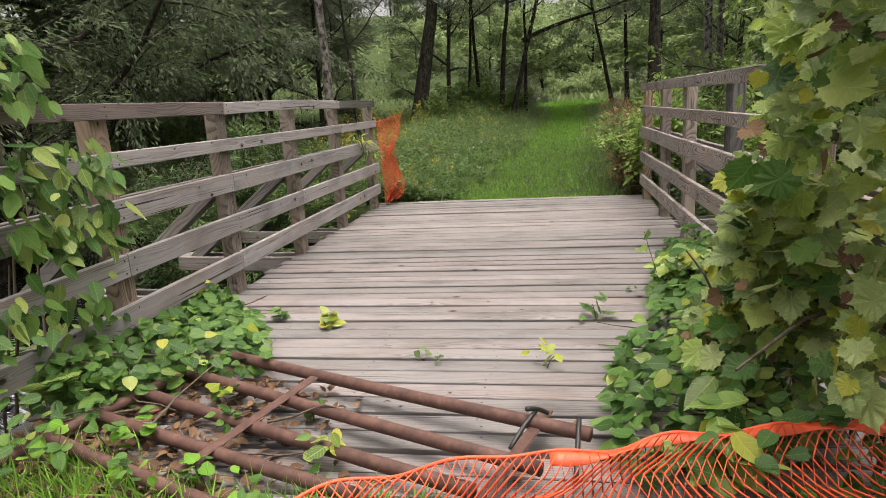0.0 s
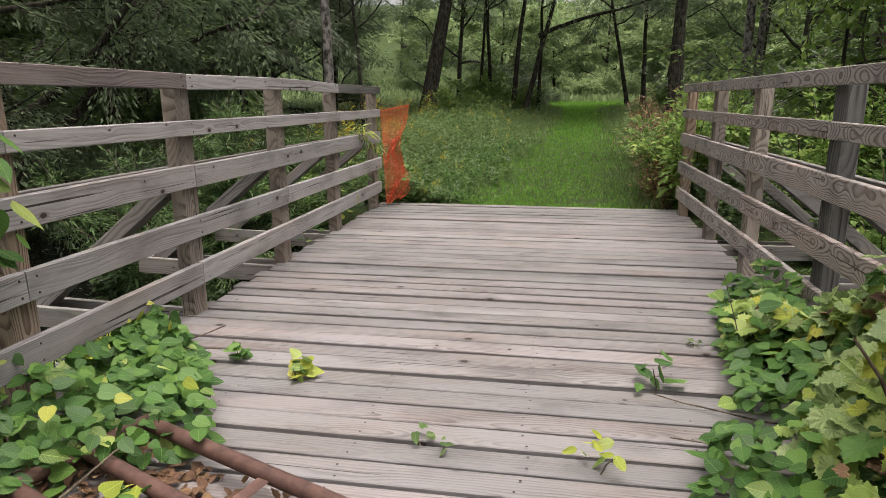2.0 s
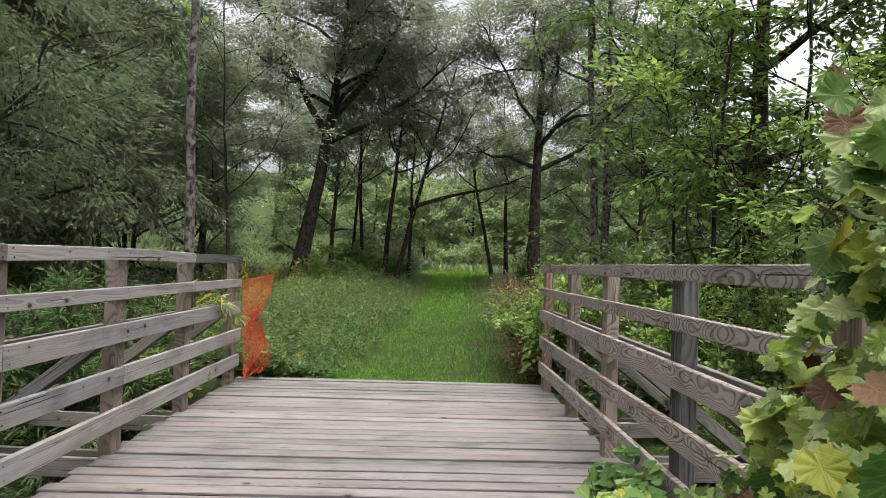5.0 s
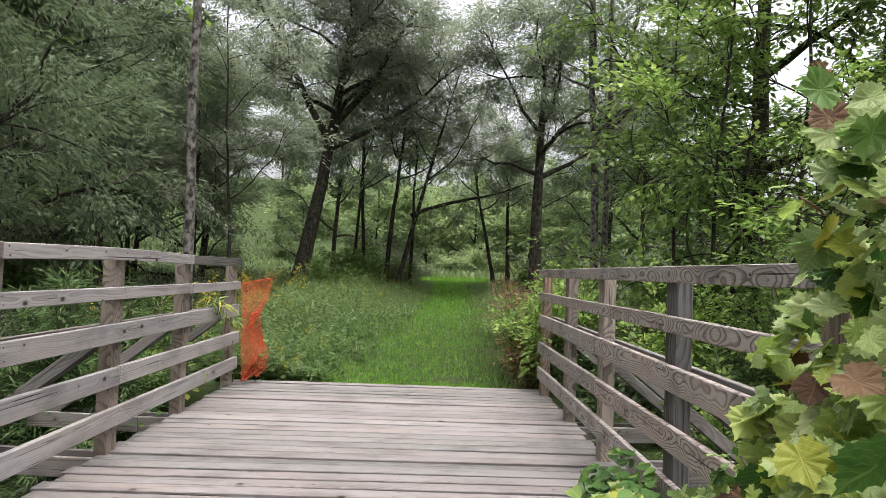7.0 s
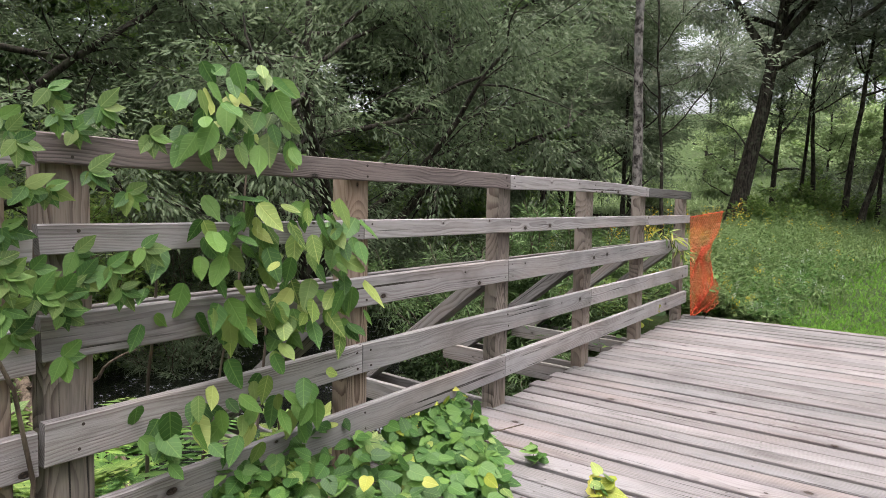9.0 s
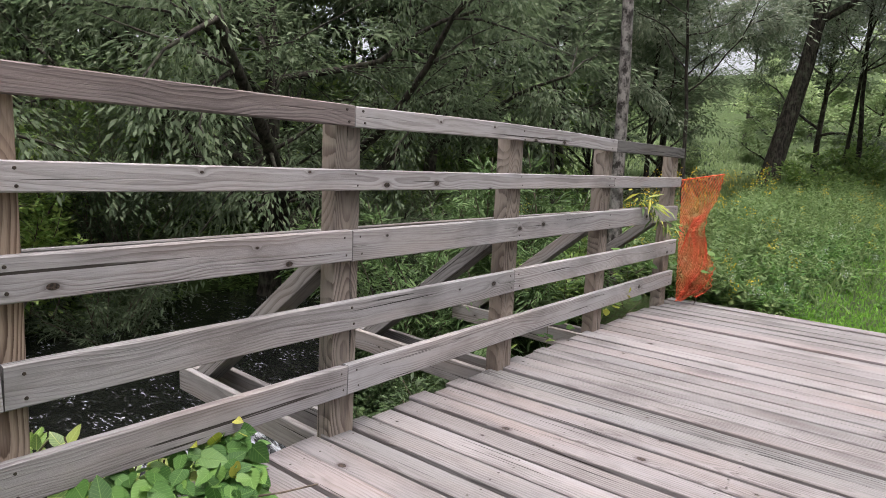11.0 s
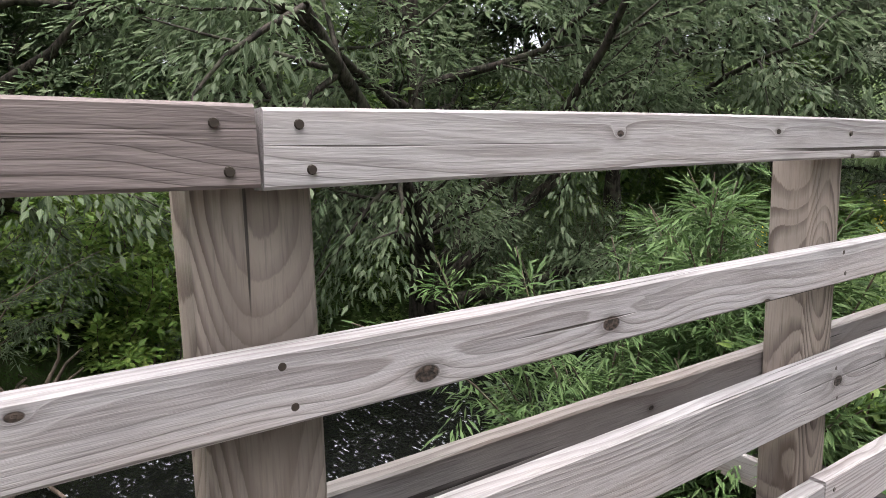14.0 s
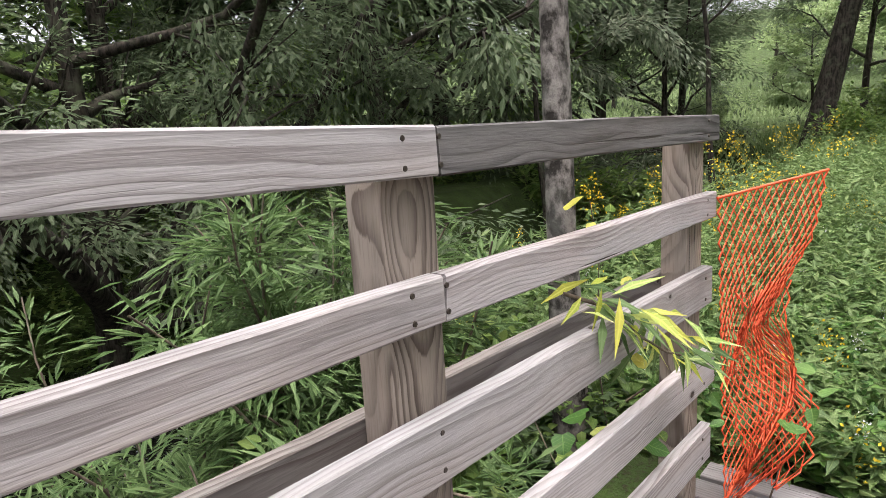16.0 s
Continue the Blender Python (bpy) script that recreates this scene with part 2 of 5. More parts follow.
g = Graph("orange_plastic_net")
n = g.noise(g.coords(), 6.0, 3.0)
ORANGE = g.set(color=g.mix(n, (0.52, 0.05, 0.017), (0.72, 0.105, 0.03)), rough=0.5)

g = Graph("screw_steel")
SCREW = g.set(color=g.mix(g.noise(g.coords(), 220.0), (0.02, 0.016, 0.014), (0.07, 0.055, 0.045)), rough=0.5, metal=0.6)

g = Graph("black_strap_plastic")
BLACK = g.set(color=g.mix(g.noise(g.coords(), 60.0), (0.012, 0.012, 0.012), (0.03, 0.03, 0.03)), rough=0.5)

BARK = bark_material("dark_furrowed_bark", (0.012, 0.010, 0.008), (0.05, 0.041, 0.034), 22.0)
PALEBARK = bark_material("grey_bark", (0.02, 0.017, 0.015), (0.17, 0.155, 0.145), 16.0, (0.15, 0.152, 0.14), 0.7)
TWIG = bark_material("twig_bark", (0.06, 0.045, 0.035), (0.14, 0.11, 0.085), 20.0)
DRIFT = bark_material("driftwood", (0.07, 0.052, 0.04), (0.19, 0.145, 0.11), 16.0, (0.11, 0.085, 0.065))
WILLOW = leaf_material("willow_leaf", (0.05, 0.083, 0.04), (0.10, 0.14, 0.07), (0.175, 0.215, 0.13), 0.55, 0.6, 0.25)
# Willow green lightened in colour to stand in for haze and canopy light
HAZEWILLOW = leaf_material("hazed_willow_leaf", (0.10, 0.135, 0.085), (0.165, 0.20, 0.135), (0.25, 0.28, 0.20), 0.6, 0.65, 0.2)
# Far green with distance haze and sunlight mixed into the colour
HAZYLIT = leaf_material("hazy_sunlit_leaf", (0.14, 0.21, 0.08), (0.22, 0.30, 0.13), (0.33, 0.40, 0.21), 0.5, 0.6, 0.2)
LOWWILLOW = leaf_material("long_green_leaf", (0.035, 0.075, 0.022), (0.07, 0.125, 0.038), (0.115, 0.175, 0.065), 0.4, 0.55, 0.25)
BROAD = leaf_material("tree_leaf", (0.05, 0.10, 0.024), (0.115, 0.205, 0.048), (0.23, 0.31, 0.085), 0.55)
BRIGHT = leaf_material("sunlit_leaf", (0.09, 0.19, 0.035), (0.19, 0.32, 0.065), (0.34, 0.43, 0.12), 0.45)
# Darkened copy of the leaf green: the shade is put into the colour
DARKLEAF = leaf_material("painted_shade_leaf", (0.02, 0.042, 0.014), (0.04, 0.075, 0.024), (0.075, 0.115, 0.04), 0.3)
VINE = leaf_material("vine_leaf", (0.055, 0.125, 0.03), (0.18, 0.29, 0.065), (0.42, 0.47, 0.14), 0.45, 0.32)
GRAPELEAF = leaf_material("grape_leaf", (0.115, 0.19, 0.065), (0.25, 0.345, 0.125), (0.43, 0.50, 0.22), 0.42, 0.42, 0.4, True)
YOUNGGRAPE = leaf_material("young_grape_leaf", (0.19, 0.30, 0.06), (0.31, 0.42, 0.10), (0.46, 0.53, 0.17), 0.45, 0.42, 0.4, True)
IVY = leaf_material("creeper_leaf", (0.022, 0.07, 0.018), (0.065, 0.155, 0.034), (0.14, 0.25, 0.055), 0.4, 0.45, 0.3)
YELLOW = leaf_material("yellowing_leaf", (0.20, 0.28, 0.03), (0.32, 0.36, 0.045), (0.45, 0.42, 0.08), 0.4)
DRY = leaf_material("dead_leaf", (0.05, 0.022, 0.013), (0.10, 0.048, 0.027), (0.19, 0.115, 0.06), 0.2, 0.8)
GRASS = leaf_material("mown_grass", (0.07, 0.20, 0.02), (0.12, 0.30, 0.03), (0.21, 0.38, 0.055), 0.4, 0.55, 0.3)
WEED = leaf_material("meadow_weed", (0.05, 0.10, 0.03), (0.10, 0.17, 0.05), (0.19, 0.255, 0.10), 0.42, 0.55, 0.3)
GOLD = leaf_material("goldenrod_flower", (0.6, 0.40, 0.01), (0.75, 0.52, 0.02), (0.8, 0.62, 0.06), 0.3)
ASTER = leaf_material("pale_aster_flower", (0.5, 0.52, 0.6), (0.65, 0.66, 0.7), (0.7, 0.7, 0.72), 0.3)
BROWNWEED = leaf_material("dry_weed", (0.12, 0.05, 0.03), (0.2, 0.09, 0.05), (0.3, 0.18, 0.1), 0.3)
EARTH = speckled("earth_and_moss", (0.026, 0.045, 0.012), (0.05, 0.085, 0.02), (0.035, 0.03, 0.017), lift=0.08)
STONE = speckled("wet_stone", (0.03, 0.028, 0.026), (0.07, 0.065, 0.06), (0.045, 0.05, 0.035), 6.0, 50.0, 0.5)

g = Graph("stream_water")
co = g.vmath("MULTIPLY", g.coords(), (1.0, 2.0, 1.0))
w1, w2 = g.noise(co, 2.6, 4.0, 0.6), g.noise(co, 13.0, 4.0, 0.65)
g.bump(g.math("ADD", w1, g.math("MULTIPLY", w2, 0.4)), 1.0, 0.06)
# Sky glints on the ripples, painted as pale specks into the base colour
glint = g.math("MULTIPLY", g.step(w2, 0.56, 0.64), g.step(w1, 0.47, 0.60))
WATER = g.set(color=g.mix(glint, (0.004, 0.004, 0.0042), (0.34, 0.35, 0.37)), rough=g.math("MULTIPLY_ADD", glint, 0.5, 0.03), spec=0.55)
g = Graph("falling_water")
co = g.vmath("MULTIPLY", g.coords(), (1.5, 6.0, 1.5))
f1 = g.noise(co, 3.0, 5.0, 0.65)
g.bump(f1, 1.0, 0.08)
FALLS = g.set(color=g.mix(g.step(f1, 0.46, 0.70), (0.012, 0.013, 0.015), (0.5, 0.52, 0.56)), rough=0.25)


# ---- builders ----
def mesh_of(name, verts, faces, smooth=False, flat=None):
    """A mesh from arrays: verts (n, 3), faces a list of arrays (m, k), flat a (side, along) pair for each vert."""
    me = bpy.data.meshes.new(name)
    verts = np.asarray(verts, np.float32)
    me.vertices.add(len(verts))
    me.vertices.foreach_set("co", verts.ravel())
    loops = np.concatenate([np.asarray(f, np.int32).ravel() for f in faces])
    counts = np.concatenate([np.full(len(f), np.asarray(f).shape[1], np.int32) for f in faces])
    me.loops.add(len(loops))
    me.loops.foreach_set("vertex_index", loops)
    me.polygons.add(len(counts))
    me.polygons.foreach_set("loop_start", np.concatenate([[0], np.cumsum(counts)[:-1]]).astype(np.int32))
    me.polygons.foreach_set("loop_total", counts)
    me.update(calc_edges=True)
    if flat is not None:
        me.uv_layers.new(name="flat").data.foreach_set("uv", np.asarray(flat, np.float32)[loops].ravel())
    if smooth:
        me.polygons.foreach_set("use_smooth", np.ones(len(counts), bool))
    return me


def empty(name, place=(0, 0, 0)):
    ob = new(name)
    ob.location = place
    ob.empty_display_size = 0.1
    return ob


def put_mesh(name, me, material, parent=None, label="", m=None):
    if not me.materials:
        me.materials.append(material)
    ob = new(name, me)
    if parent is not None:
        ob.parent = parent
    if m is not None:
        ob.matrix_basis = m
    if label:
        ob["label"] = label
    return ob


def part(name, bm, material, parent=None, label="", m=None, smooth=False):
    me = bpy.data.meshes.new(name)
    bm.to_mesh(me)
    bm.free()
    if smooth:
        me.polygons.foreach_set("use_smooth", np.ones(len(me.polygons), bool))
    return put_mesh(name, me, material, parent, label, m)


def board_mesh(length, thick, high, seed=0, edge=0.004, wave=0.0, bow=0.0):
    """A sawn board along local x from 0, its thickness along y and height along z, with eased edges and a slight bow."""
    rng = random.Random(seed)
    cuts = max(2, int(length / 0.3))
    bm = bmesh.new()
    e = edge
    prof = [(-thick / 2 + e, -high / 2), (thick / 2 - e, -high / 2), (thick / 2, -high / 2 + e), (thick / 2, high / 2 - e), (thick / 2 - e, high / 2), (-thick / 2 + e, high / 2), (-thick / 2, high / 2 - e), (-thick / 2, -high / 2 + e)]
    a, b = rng.uniform(0, 6), rng.uniform(0, 6)
    rings = []
    for i in range(cuts + 1):
        s = i / cuts
        oy, oz = wave * math.sin(a + 3 * s), wave * math.sin(b + 4 * s) + bow * math.sin(math.pi * s)
        skew = 0.003 * rng.uniform(-1, 1) if i in (0, cuts) else 0
        rings.append([bm.verts.new((s * length + skew * (1 if z > 0 else -1), y + oy, z + oz)) for y, z in prof])
    for r0, r1 in zip(rings, rings[1:]):
        for k in range(8):
            bm.faces.new((r0[k], r0[(k + 1) % 8], r1[(k + 1) % 8], r1[k]))
    bm.faces.new(rings[0][::-1])
    bm.faces.new(rings[-1])
    bmesh.ops.recalc_face_normals(bm, faces=bm.faces)
    me = bpy.data.meshes.new("board")
    bm.to_mesh(me)
    bm.free()
    return me


def between(p, q, up=(0, 0, 1)):
    """The pose whose x runs from p to q and whose z is as near to up as it can be."""
    x = (Vector(q) - Vector(p)).normalized()
    y = Vector(up).cross(x).normalized()
    z = x.cross(y)
    m = Matrix((x, y, z)).transposed().to_4x4()
    m.translation = p
    return m


def board(name, p, q, thick, high, material, parent, label="", up=(0, 0, 1), seed=0, wave=0.002, bow=0.0):
    length = (Vector(q) - Vector(p)).length
    return put_mesh(name, board_mesh(length, thick, high, seed, wave=wave, bow=bow), material, parent, label, between(p, q, up))


def tube_arrays(points, radii, sides=8):
    """Verts and quads of a tapered tube along points."""
    pts = np.asarray(points, float)
    t = np.gradient(pts, axis=0)
    t /= np.linalg.norm(t, axis=1)[:, None] + 1e-9
    ref = np.array([0.31, 0.2, 0.93]) if abs(t[0][2]) < 0.8 else np.array([1.0, 0.1, 0])
    u = np.cross(t, ref)
    u /= np.linalg.norm(u, axis=1)[:, None] + 1e-9
    w = np.cross(t, u)
    ang = np.linspace(0, 2 * np.pi, sides, endpoint=False)
    ring = np.cos(ang)[None, :, None] * u[:, None, :] + np.sin(ang)[None, :, None] * w[:, None, :]
    v = (pts[:, None, :] + np.asarray(radii, float)[:, None, None] * ring).reshape(-1, 3)
    i, k = np.meshgrid(np.arange(len(pts) - 1), np.arange(sides), indexing="ij")
    a, b = i * sides + k, i * sides + (k + 1) % sides
    return v, np.stack([a, b, b + sides, a + sides], -1).reshape(-1, 4)


def tubes_mesh(name, lines, sides=8):
    vs, fs, n = [], [], 0
    for pts, rad in lines:
        v, f = tube_arrays(pts, rad, sides)
        vs.append(v)
        fs.append(f + n)
        n += len(v)
    return mesh_of(name, np.concatenate(vs), [np.concatenate(fs)], True)


NARROW = (np.array([(0, 0, 0), (0.085, 0.42, 0.02), (0, 1, -0.10), (-0.085, 0.42, 0.02)]), [np.array([(0, 1, 2, 3)])])
OVAL = (np.array([(0, 0, 0), (0.27, 0.28, 0.06), (0.25, 0.62, 0.05), (0, 1, -0.12), (-0.25, 0.62, 0.05), (-0.27, 0.28, 0.06), (0, 0.5, -0.02)]), [np.array([(0, 1, 6, 5)]), np.array([(1, 2, 6), (2, 3, 6), (3, 4, 6), (4, 5, 6)])])
FARNARROW = (NARROW[0] * np.array([1.9, 1, 1]), NARROW[1])
SMALL = (np.array([(0, 0, 0), (0.3, 0.45, 0.05), (0, 1, -0.08), (-0.3, 0.45, 0.05)]), [np.array([(0, 1, 2, 3)])])
BLADE = (np.array([(-0.03, 0, 0), (0.03, 0, 0), (0.022, 0.55, 0.06), (-0.022, 0.55, 0.06), (0, 1, 0.25)]), [np.array([(0, 1, 2, 3)]), np.array([(3, 2, 4)])])


def lobed(points, cup=0.10):
    """A lobed leaf, base at the origin and tip along y, from half an outline of (side, along)."""
    half = list(points)
    outline = half + [(-x, y) for x, y in half[::-1] if x > 1e-6]
    v = [(0, 0.30, -0.02)] + [(x, y, cup * (x * x + 0.4 * (y - 0.3) ** 2) * 4 * (1 if i % 2 else 0.7)) for i, (x, y) in enumerate(outline)]
    n = len(outline)
    return np.array(v), [np.array([(0, 1 + i, 1 + (i + 1) % n) for i in range(n)])]


LANCE = lobed([(0.0, 0.0), (0.14, 0.06), (0.24, 0.22), (0.27, 0.40), (0.22, 0.62), (0.11, 0.84), (0.0, 1.0)], 0.10)
GRAPE = lobed([(0.0, 0.02), (0.16, -0.14), (0.34, -0.10), (0.42, 0.10), (0.56, 0.22), (0.50, 0.36), (0.54, 0.52), (0.36, 0.56), (0.30, 0.70), (0.16, 0.78), (0.0, 1.0)])


def toothed(shape, seed=3):
    """A leaf with a saw-toothed rim and a rippled blade, from a lobed one."""
    rg = random.Random(seed)
    rim = [Vector(p) for p in shape[0][1:]]
    heart = Vector(shape[0][0])
    out = []
    for p, q in zip(rim, rim[1:] + rim[:1]):
        out += [p + (p - heart) * 0.03, (p + q) / 2 - ((p + q) / 2 - heart) * rg.uniform(0.06, 0.10)]
    n = len(out)
    inner = [heart + (p - heart) * 0.58 + Vector((0, 0, (0.035 if i % 4 < 2 else -0.02) + rg.uniform(-0.01, 0.01))) for i, p in enumerate(out)]
    tri = np.array([(0, 1 + i, 1 + (i + 1) % n) for i in range(n)])
    quad = np.array([(1 + i, 1 + n + i, 1 + n + (i + 1) % n, 1 + (i + 1) % n) for i in range(n)])
    return np.array([tuple(v) for v in [heart] + inner + out]), [tri, quad]


GRAPE = toothed(GRAPE)
HEART = lobed([(0.0, 0.0), (0.18, -0.05), (0.33, 0.08), (0.38, 0.28), (0.32, 0.52), (0.18, 0.78), (0.0, 1.0)], 0.08)


def leaves(name, P, D, N, S, shape, material, parent=None, label=""):
    """Many leaves in one mesh: places P, tip directions D, upper sides N, lengths S."""
    tv, tf = shape
    P, D, N, S = (np.asarray(a, float) for a in (P, D, N, S))
    D = D / (np.linalg.norm(D, axis=1)[:, None] + 1e-9)
    side = np.cross(D, N)
    side /= np.linalg.norm(side, axis=1)[:, None] + 1e-9
    N = np.cross(side, D)
    v = P[:, None, :] + S[:, None, None] * (tv[None, :, 0:1] * side[:, None] + tv[None, :, 1:2] * D[:, None] + tv[None, :, 2:3] * N[:, None])
    k = len(tv)
    base = (np.arange(len(P)) * k)[:, None, None]
    faces = [(base + f[None]).reshape(-1, f.shape[1]) for f in tf]
    return put_mesh(name, mesh_of(name, v.reshape(-1, 3), faces, len(tv) > 5, np.tile(tv[:, :2], (len(P), 1))), material, parent, label)


def unit(rng, n):
    v = rng.normal(size=(n, 3))
    return v / np.linalg.norm(v, axis=1)[:, None]


# ---- ground ----
STREAM = np.array([(30, 3.0), (8, 4.6), (0, 5.3), (-3.8, 5.6), (-6.4, 6.7), (-7.2, 9.0), (-6.6, 13), (-6.4, 18), (-7.5, 24), (-13, 33), (-30, 45)], float)


def stream_distance(x, y):
    p = np.stack([np.asarray(x, float), np.asarray(y, float)], -1)
    best = np.full(p.shape[:-1], 1e9)
    for a, b in zip(STREAM[:-1], STREAM[1:]):
        d = b - a
        s = np.clip(((p - a) @ d) / (d @ d), 0, 1)
        best = np.minimum(best, np.linalg.norm(p - a - s[..., None] * d, axis=-1))
    return best


def height(x, y):
    x, y = np.asarray(x, float), np.asarray(y, float)
    z = 0.032 * np.clip(y - 10.5, 0, 45) - 0.03
    z = z + 0.06 * np.sin(0.9 * x + 0.3) * np.sin(0.7 * y) * np.clip((np.abs(x - 0.3) - 1.8) / 3, 0, 1)
    far = np.clip((np.hypot(x + 5, y - 20) - 45) / 60, 0, 1)
    z = z + 14 * far * far * (3 - 2 * far)
    hill = np.clip((np.hypot(x, y - 9) - 34) / 26, 0, 1) * np.clip((-2.0 - x) / 10, 0, 1)
    z = z + 2.4 * hill * hill * (3 - 2 * hill)
    d = stream_distance(x, y)
    cut = np.clip((d - 1.5) / 1.9, 0, 1)
    cut = cut * cut * (3 - 2 * cut)
    z = z * cut + (-1.55) * (1 - cut)
    return z


def path_middle(y):
    y = np.asarray(y, float)
    return 0.22 + 0.075 * np.clip(y - 10, 0, 8) + 0.045 * np.clip(y - 18, 0, 60)


u = np.linspace(-1, 1, 241)
gx = -1.0 + 2.2 * np.sinh(5.6 * u)
gy = 8.0 + 2.6 * np.sinh(5.4 * u)
X, Y = np.meshgrid(gx, gy, indexing="ij")
Z = height(X, Y)
i, k = np.meshgrid(np.arange(240), np.arange(240), indexing="ij")
a = i * 241 + k
ground = put_mesh("ground", mesh_of("ground", np.stack([X, Y, Z], -1).reshape(-1, 3), [np.stack([a, a + 241, a + 242, a + 1], -1).reshape(-1, 4)], True), EARTH)
tagged(ground, "mossy brown and green earth with sloping stream banks", "ground", kind="structure")

# water: one sheet above the sill and one below it; the banks rise through them
for name, x0, x1, y0, y1, z in (("water", -42, -4.2, 0, 62, -1.15), ("water", -4.3, 34, 0.5, 9, -1.43)):
    gx, gy = np.linspace(x0, x1, 60), np.linspace(y0, y1, 60)
    X, Y = np.meshgrid(gx, gy, indexing="ij")
    i, k = np.meshgrid(np.arange(59), np.arange(59), indexing="ij")
    a = i * 60 + k
    sheet = put_mesh(name, mesh_of(name, np.stack([X, Y, np.full_like(X, z)], -1).reshape(-1, 3), [np.stack([a, a + 60, a + 61, a + 1], -1).reshape(-1, 4)], True), WATER)
    tagged(sheet, "dark rippling stream water with small painted sky glints", "water", kind="structure")

# ---- bridge ----
deck = tagged(empty("bridge_deck"), "weathered grey plank deck of a wooden footbridge", "bridge deck", kind="structure")
DECK_W, PITCH = 3.72, 0.153
for n, x in enumerate((-1.58, -0.5, 0.75, 1.82)):
    board("stringer", (x, 2.2, -0.20), (x, 9.75, -0.20), 0.10, 0.30, BEAM, deck, "dark timber stringer under the planks", seed=n)


def railing(side, front, posts, far_end, near_end, joints, label):
    """One side's railing: posts, five inner rails in lengths, an outer rail, outriggers with braces, screws."""
    rail_thing = tagged(empty("wooden_railing", (front, 5, 0)), label, "railing", "bridge railings")
    o = Vector((front, 5, 0))
    s = -side
    face = RAIL if side < 0 else BOLD
    levels = [(1.4125, 0.088, CAP if side < 0 else BOLD), (1.147, 0.089, face), (0.862, 0.135, face), (0.55, 0.132, face), (0.258, 0.136, face)]

    def at(x, y, z):
        return Vector((x, y, z)) - o

    for n, y in enumerate(posts):
        x = front + side * 0.088
        board("post", at(x, y, -0.35), at(x, y, 1.43), 0.092, 0.14, OLDPLANK if side > 0 and n == 2 else POST, rail_thing, up=(0, 1, 0), seed=n, wave=0.003)
        if n > 0 or side > 0:
            ya = y + 0.07
            for d in (-0.092, 0.092):
                board("outrigger", at(front + side * 0.06, ya + d, -0.115), at(front + side * 1.42, ya + d, -0.09), 0.04, 0.14, BEAM, rail_thing, "grey timber outrigger under the deck edge", seed=n + 7)
            board("end_block", at(front + side * 1.30, ya, -0.09), at(front + side * 1.41, ya, -0.09), 0.142, 0.15, BEAM, rail_thing, "grey timber block at the outrigger end", seed=n + 11)
            board("brace", at(front + side * 1.27, ya, -0.05), at(front + side * 0.20, ya, 0.80), 0.09, 0.125, BEAM, rail_thing, "grey diagonal timber brace", up=(0, 1, 0), seed=n + 3)
    for n, (z, high, mat) in enumerate(levels):
        ys = [near_end] + list(joints[n]) + [far_end - 0.02 * (n % 3)]
        for m, (y0, y1) in enumerate(zip(ys, ys[1:])):
            mt = mat
            if n == 0 and m == len(ys) - 2:
                mt = OLDPLANK if side < 0 else BOLD
            if n == 0 and m == len(ys) - 3:
                mt = face
            rl = board("rail", at(front + side * 0.02, y0 + 0.003, z), at(front + side * 0.02, y1 - 0.003, z), 0.04, high, mt, rail_thing, seed=n * 9 + m, bow=0.013 if side < 0 and n == 0 and m == 1 else 0.0)
            if side < 0:
                for p in posts:
                    for d in (-0.045, 0.045) if any(abs(p - j) < 0.1 for j in joints[n]) else (0.01,):
                        if y0 < p + d < y1:
                            for dz in (-0.028, 0.028):
                                sc = put_mesh("screw", SCREW_MESH, SCREW, rl)
                                lx = (Matrix(rl.matrix_basis).inverted() @ (Vector((front + 0.0005, p + d + 0.012 * math.sin(9 * p + dz * 90), z + dz * high / 0.1)) - o))
                                sc.matrix_basis = Matrix.Translation(lx) @ Matrix.Rotation(radians(90), 4, "X")
    board("outer_rail", at(front + side * 0.157, near_end + 0.2, 0.85), at(front + side * 0.157, far_end - 0.1, 0.85), 0.04, 0.14, BEAM, rail_thing, "grey board on the outer side of the posts", seed=31)
    return rail_thing


bm = bmesh.new()
bmesh.ops.create_cone(bm, cap_ends=True, segments=10, radius1=0.006, radius2=0.005, depth=0.003)
SCREW_MESH = bpy.data.meshes.new("screw")
bm.to_mesh(SCREW_MESH)
bm.free()
SCREW_MESH.materials.append(SCREW)
left_rail = railing(-1, -1.615, (2.75, 3.99, 5.29, 6.61, 7.87, 9.26), 9.37, 2.66, ((5.29, 7.90), (3.99, 7.90), (5.29,), (3.99, 6.6), (5.28,)), "weathered grey timber railing with five rails over the stream")
right_rail = railing(1, 1.88, (2.60, 4.00, 5.40, 6.80, 8.04, 9.35), 9.42, 2.50, ((3.99, 8.04), (5.4,), (6.80,), (4.0, 6.8), (5.4,)), "weathered grey timber railing partly overgrown with grape vine")

# approach fence before the bridge
fence = tagged(empty("approach_fence", (-1.62, 1.5, 0)), "weathered grey board fence leading up to the bridge", "fence")
o = Vector((-1.62, 1.5, 0))
for n, (x, y) in enumerate(((-1.74, 2.53), (-1.78, 1.1), (-1.86, -0.4))):
    board("post", Vector((x, y, -0.3)) - o, Vector((x, y, 1.38)) - o, 0.14, 0.14, POST, fence, up=(0, 1, 0), seed=n + 40)
for n, (z, high) in enumerate(((1.40, 0.088), (1.13, 0.09), (0.835, 0.135), (0.53, 0.13), (0.24, 0.135))):
    board("rail", Vector((-1.75, -0.5, z - 0.04)) - o, Vector((-1.63, 2.645, z)) - o, 0.04, high, RAIL, fence, seed=n + 50)


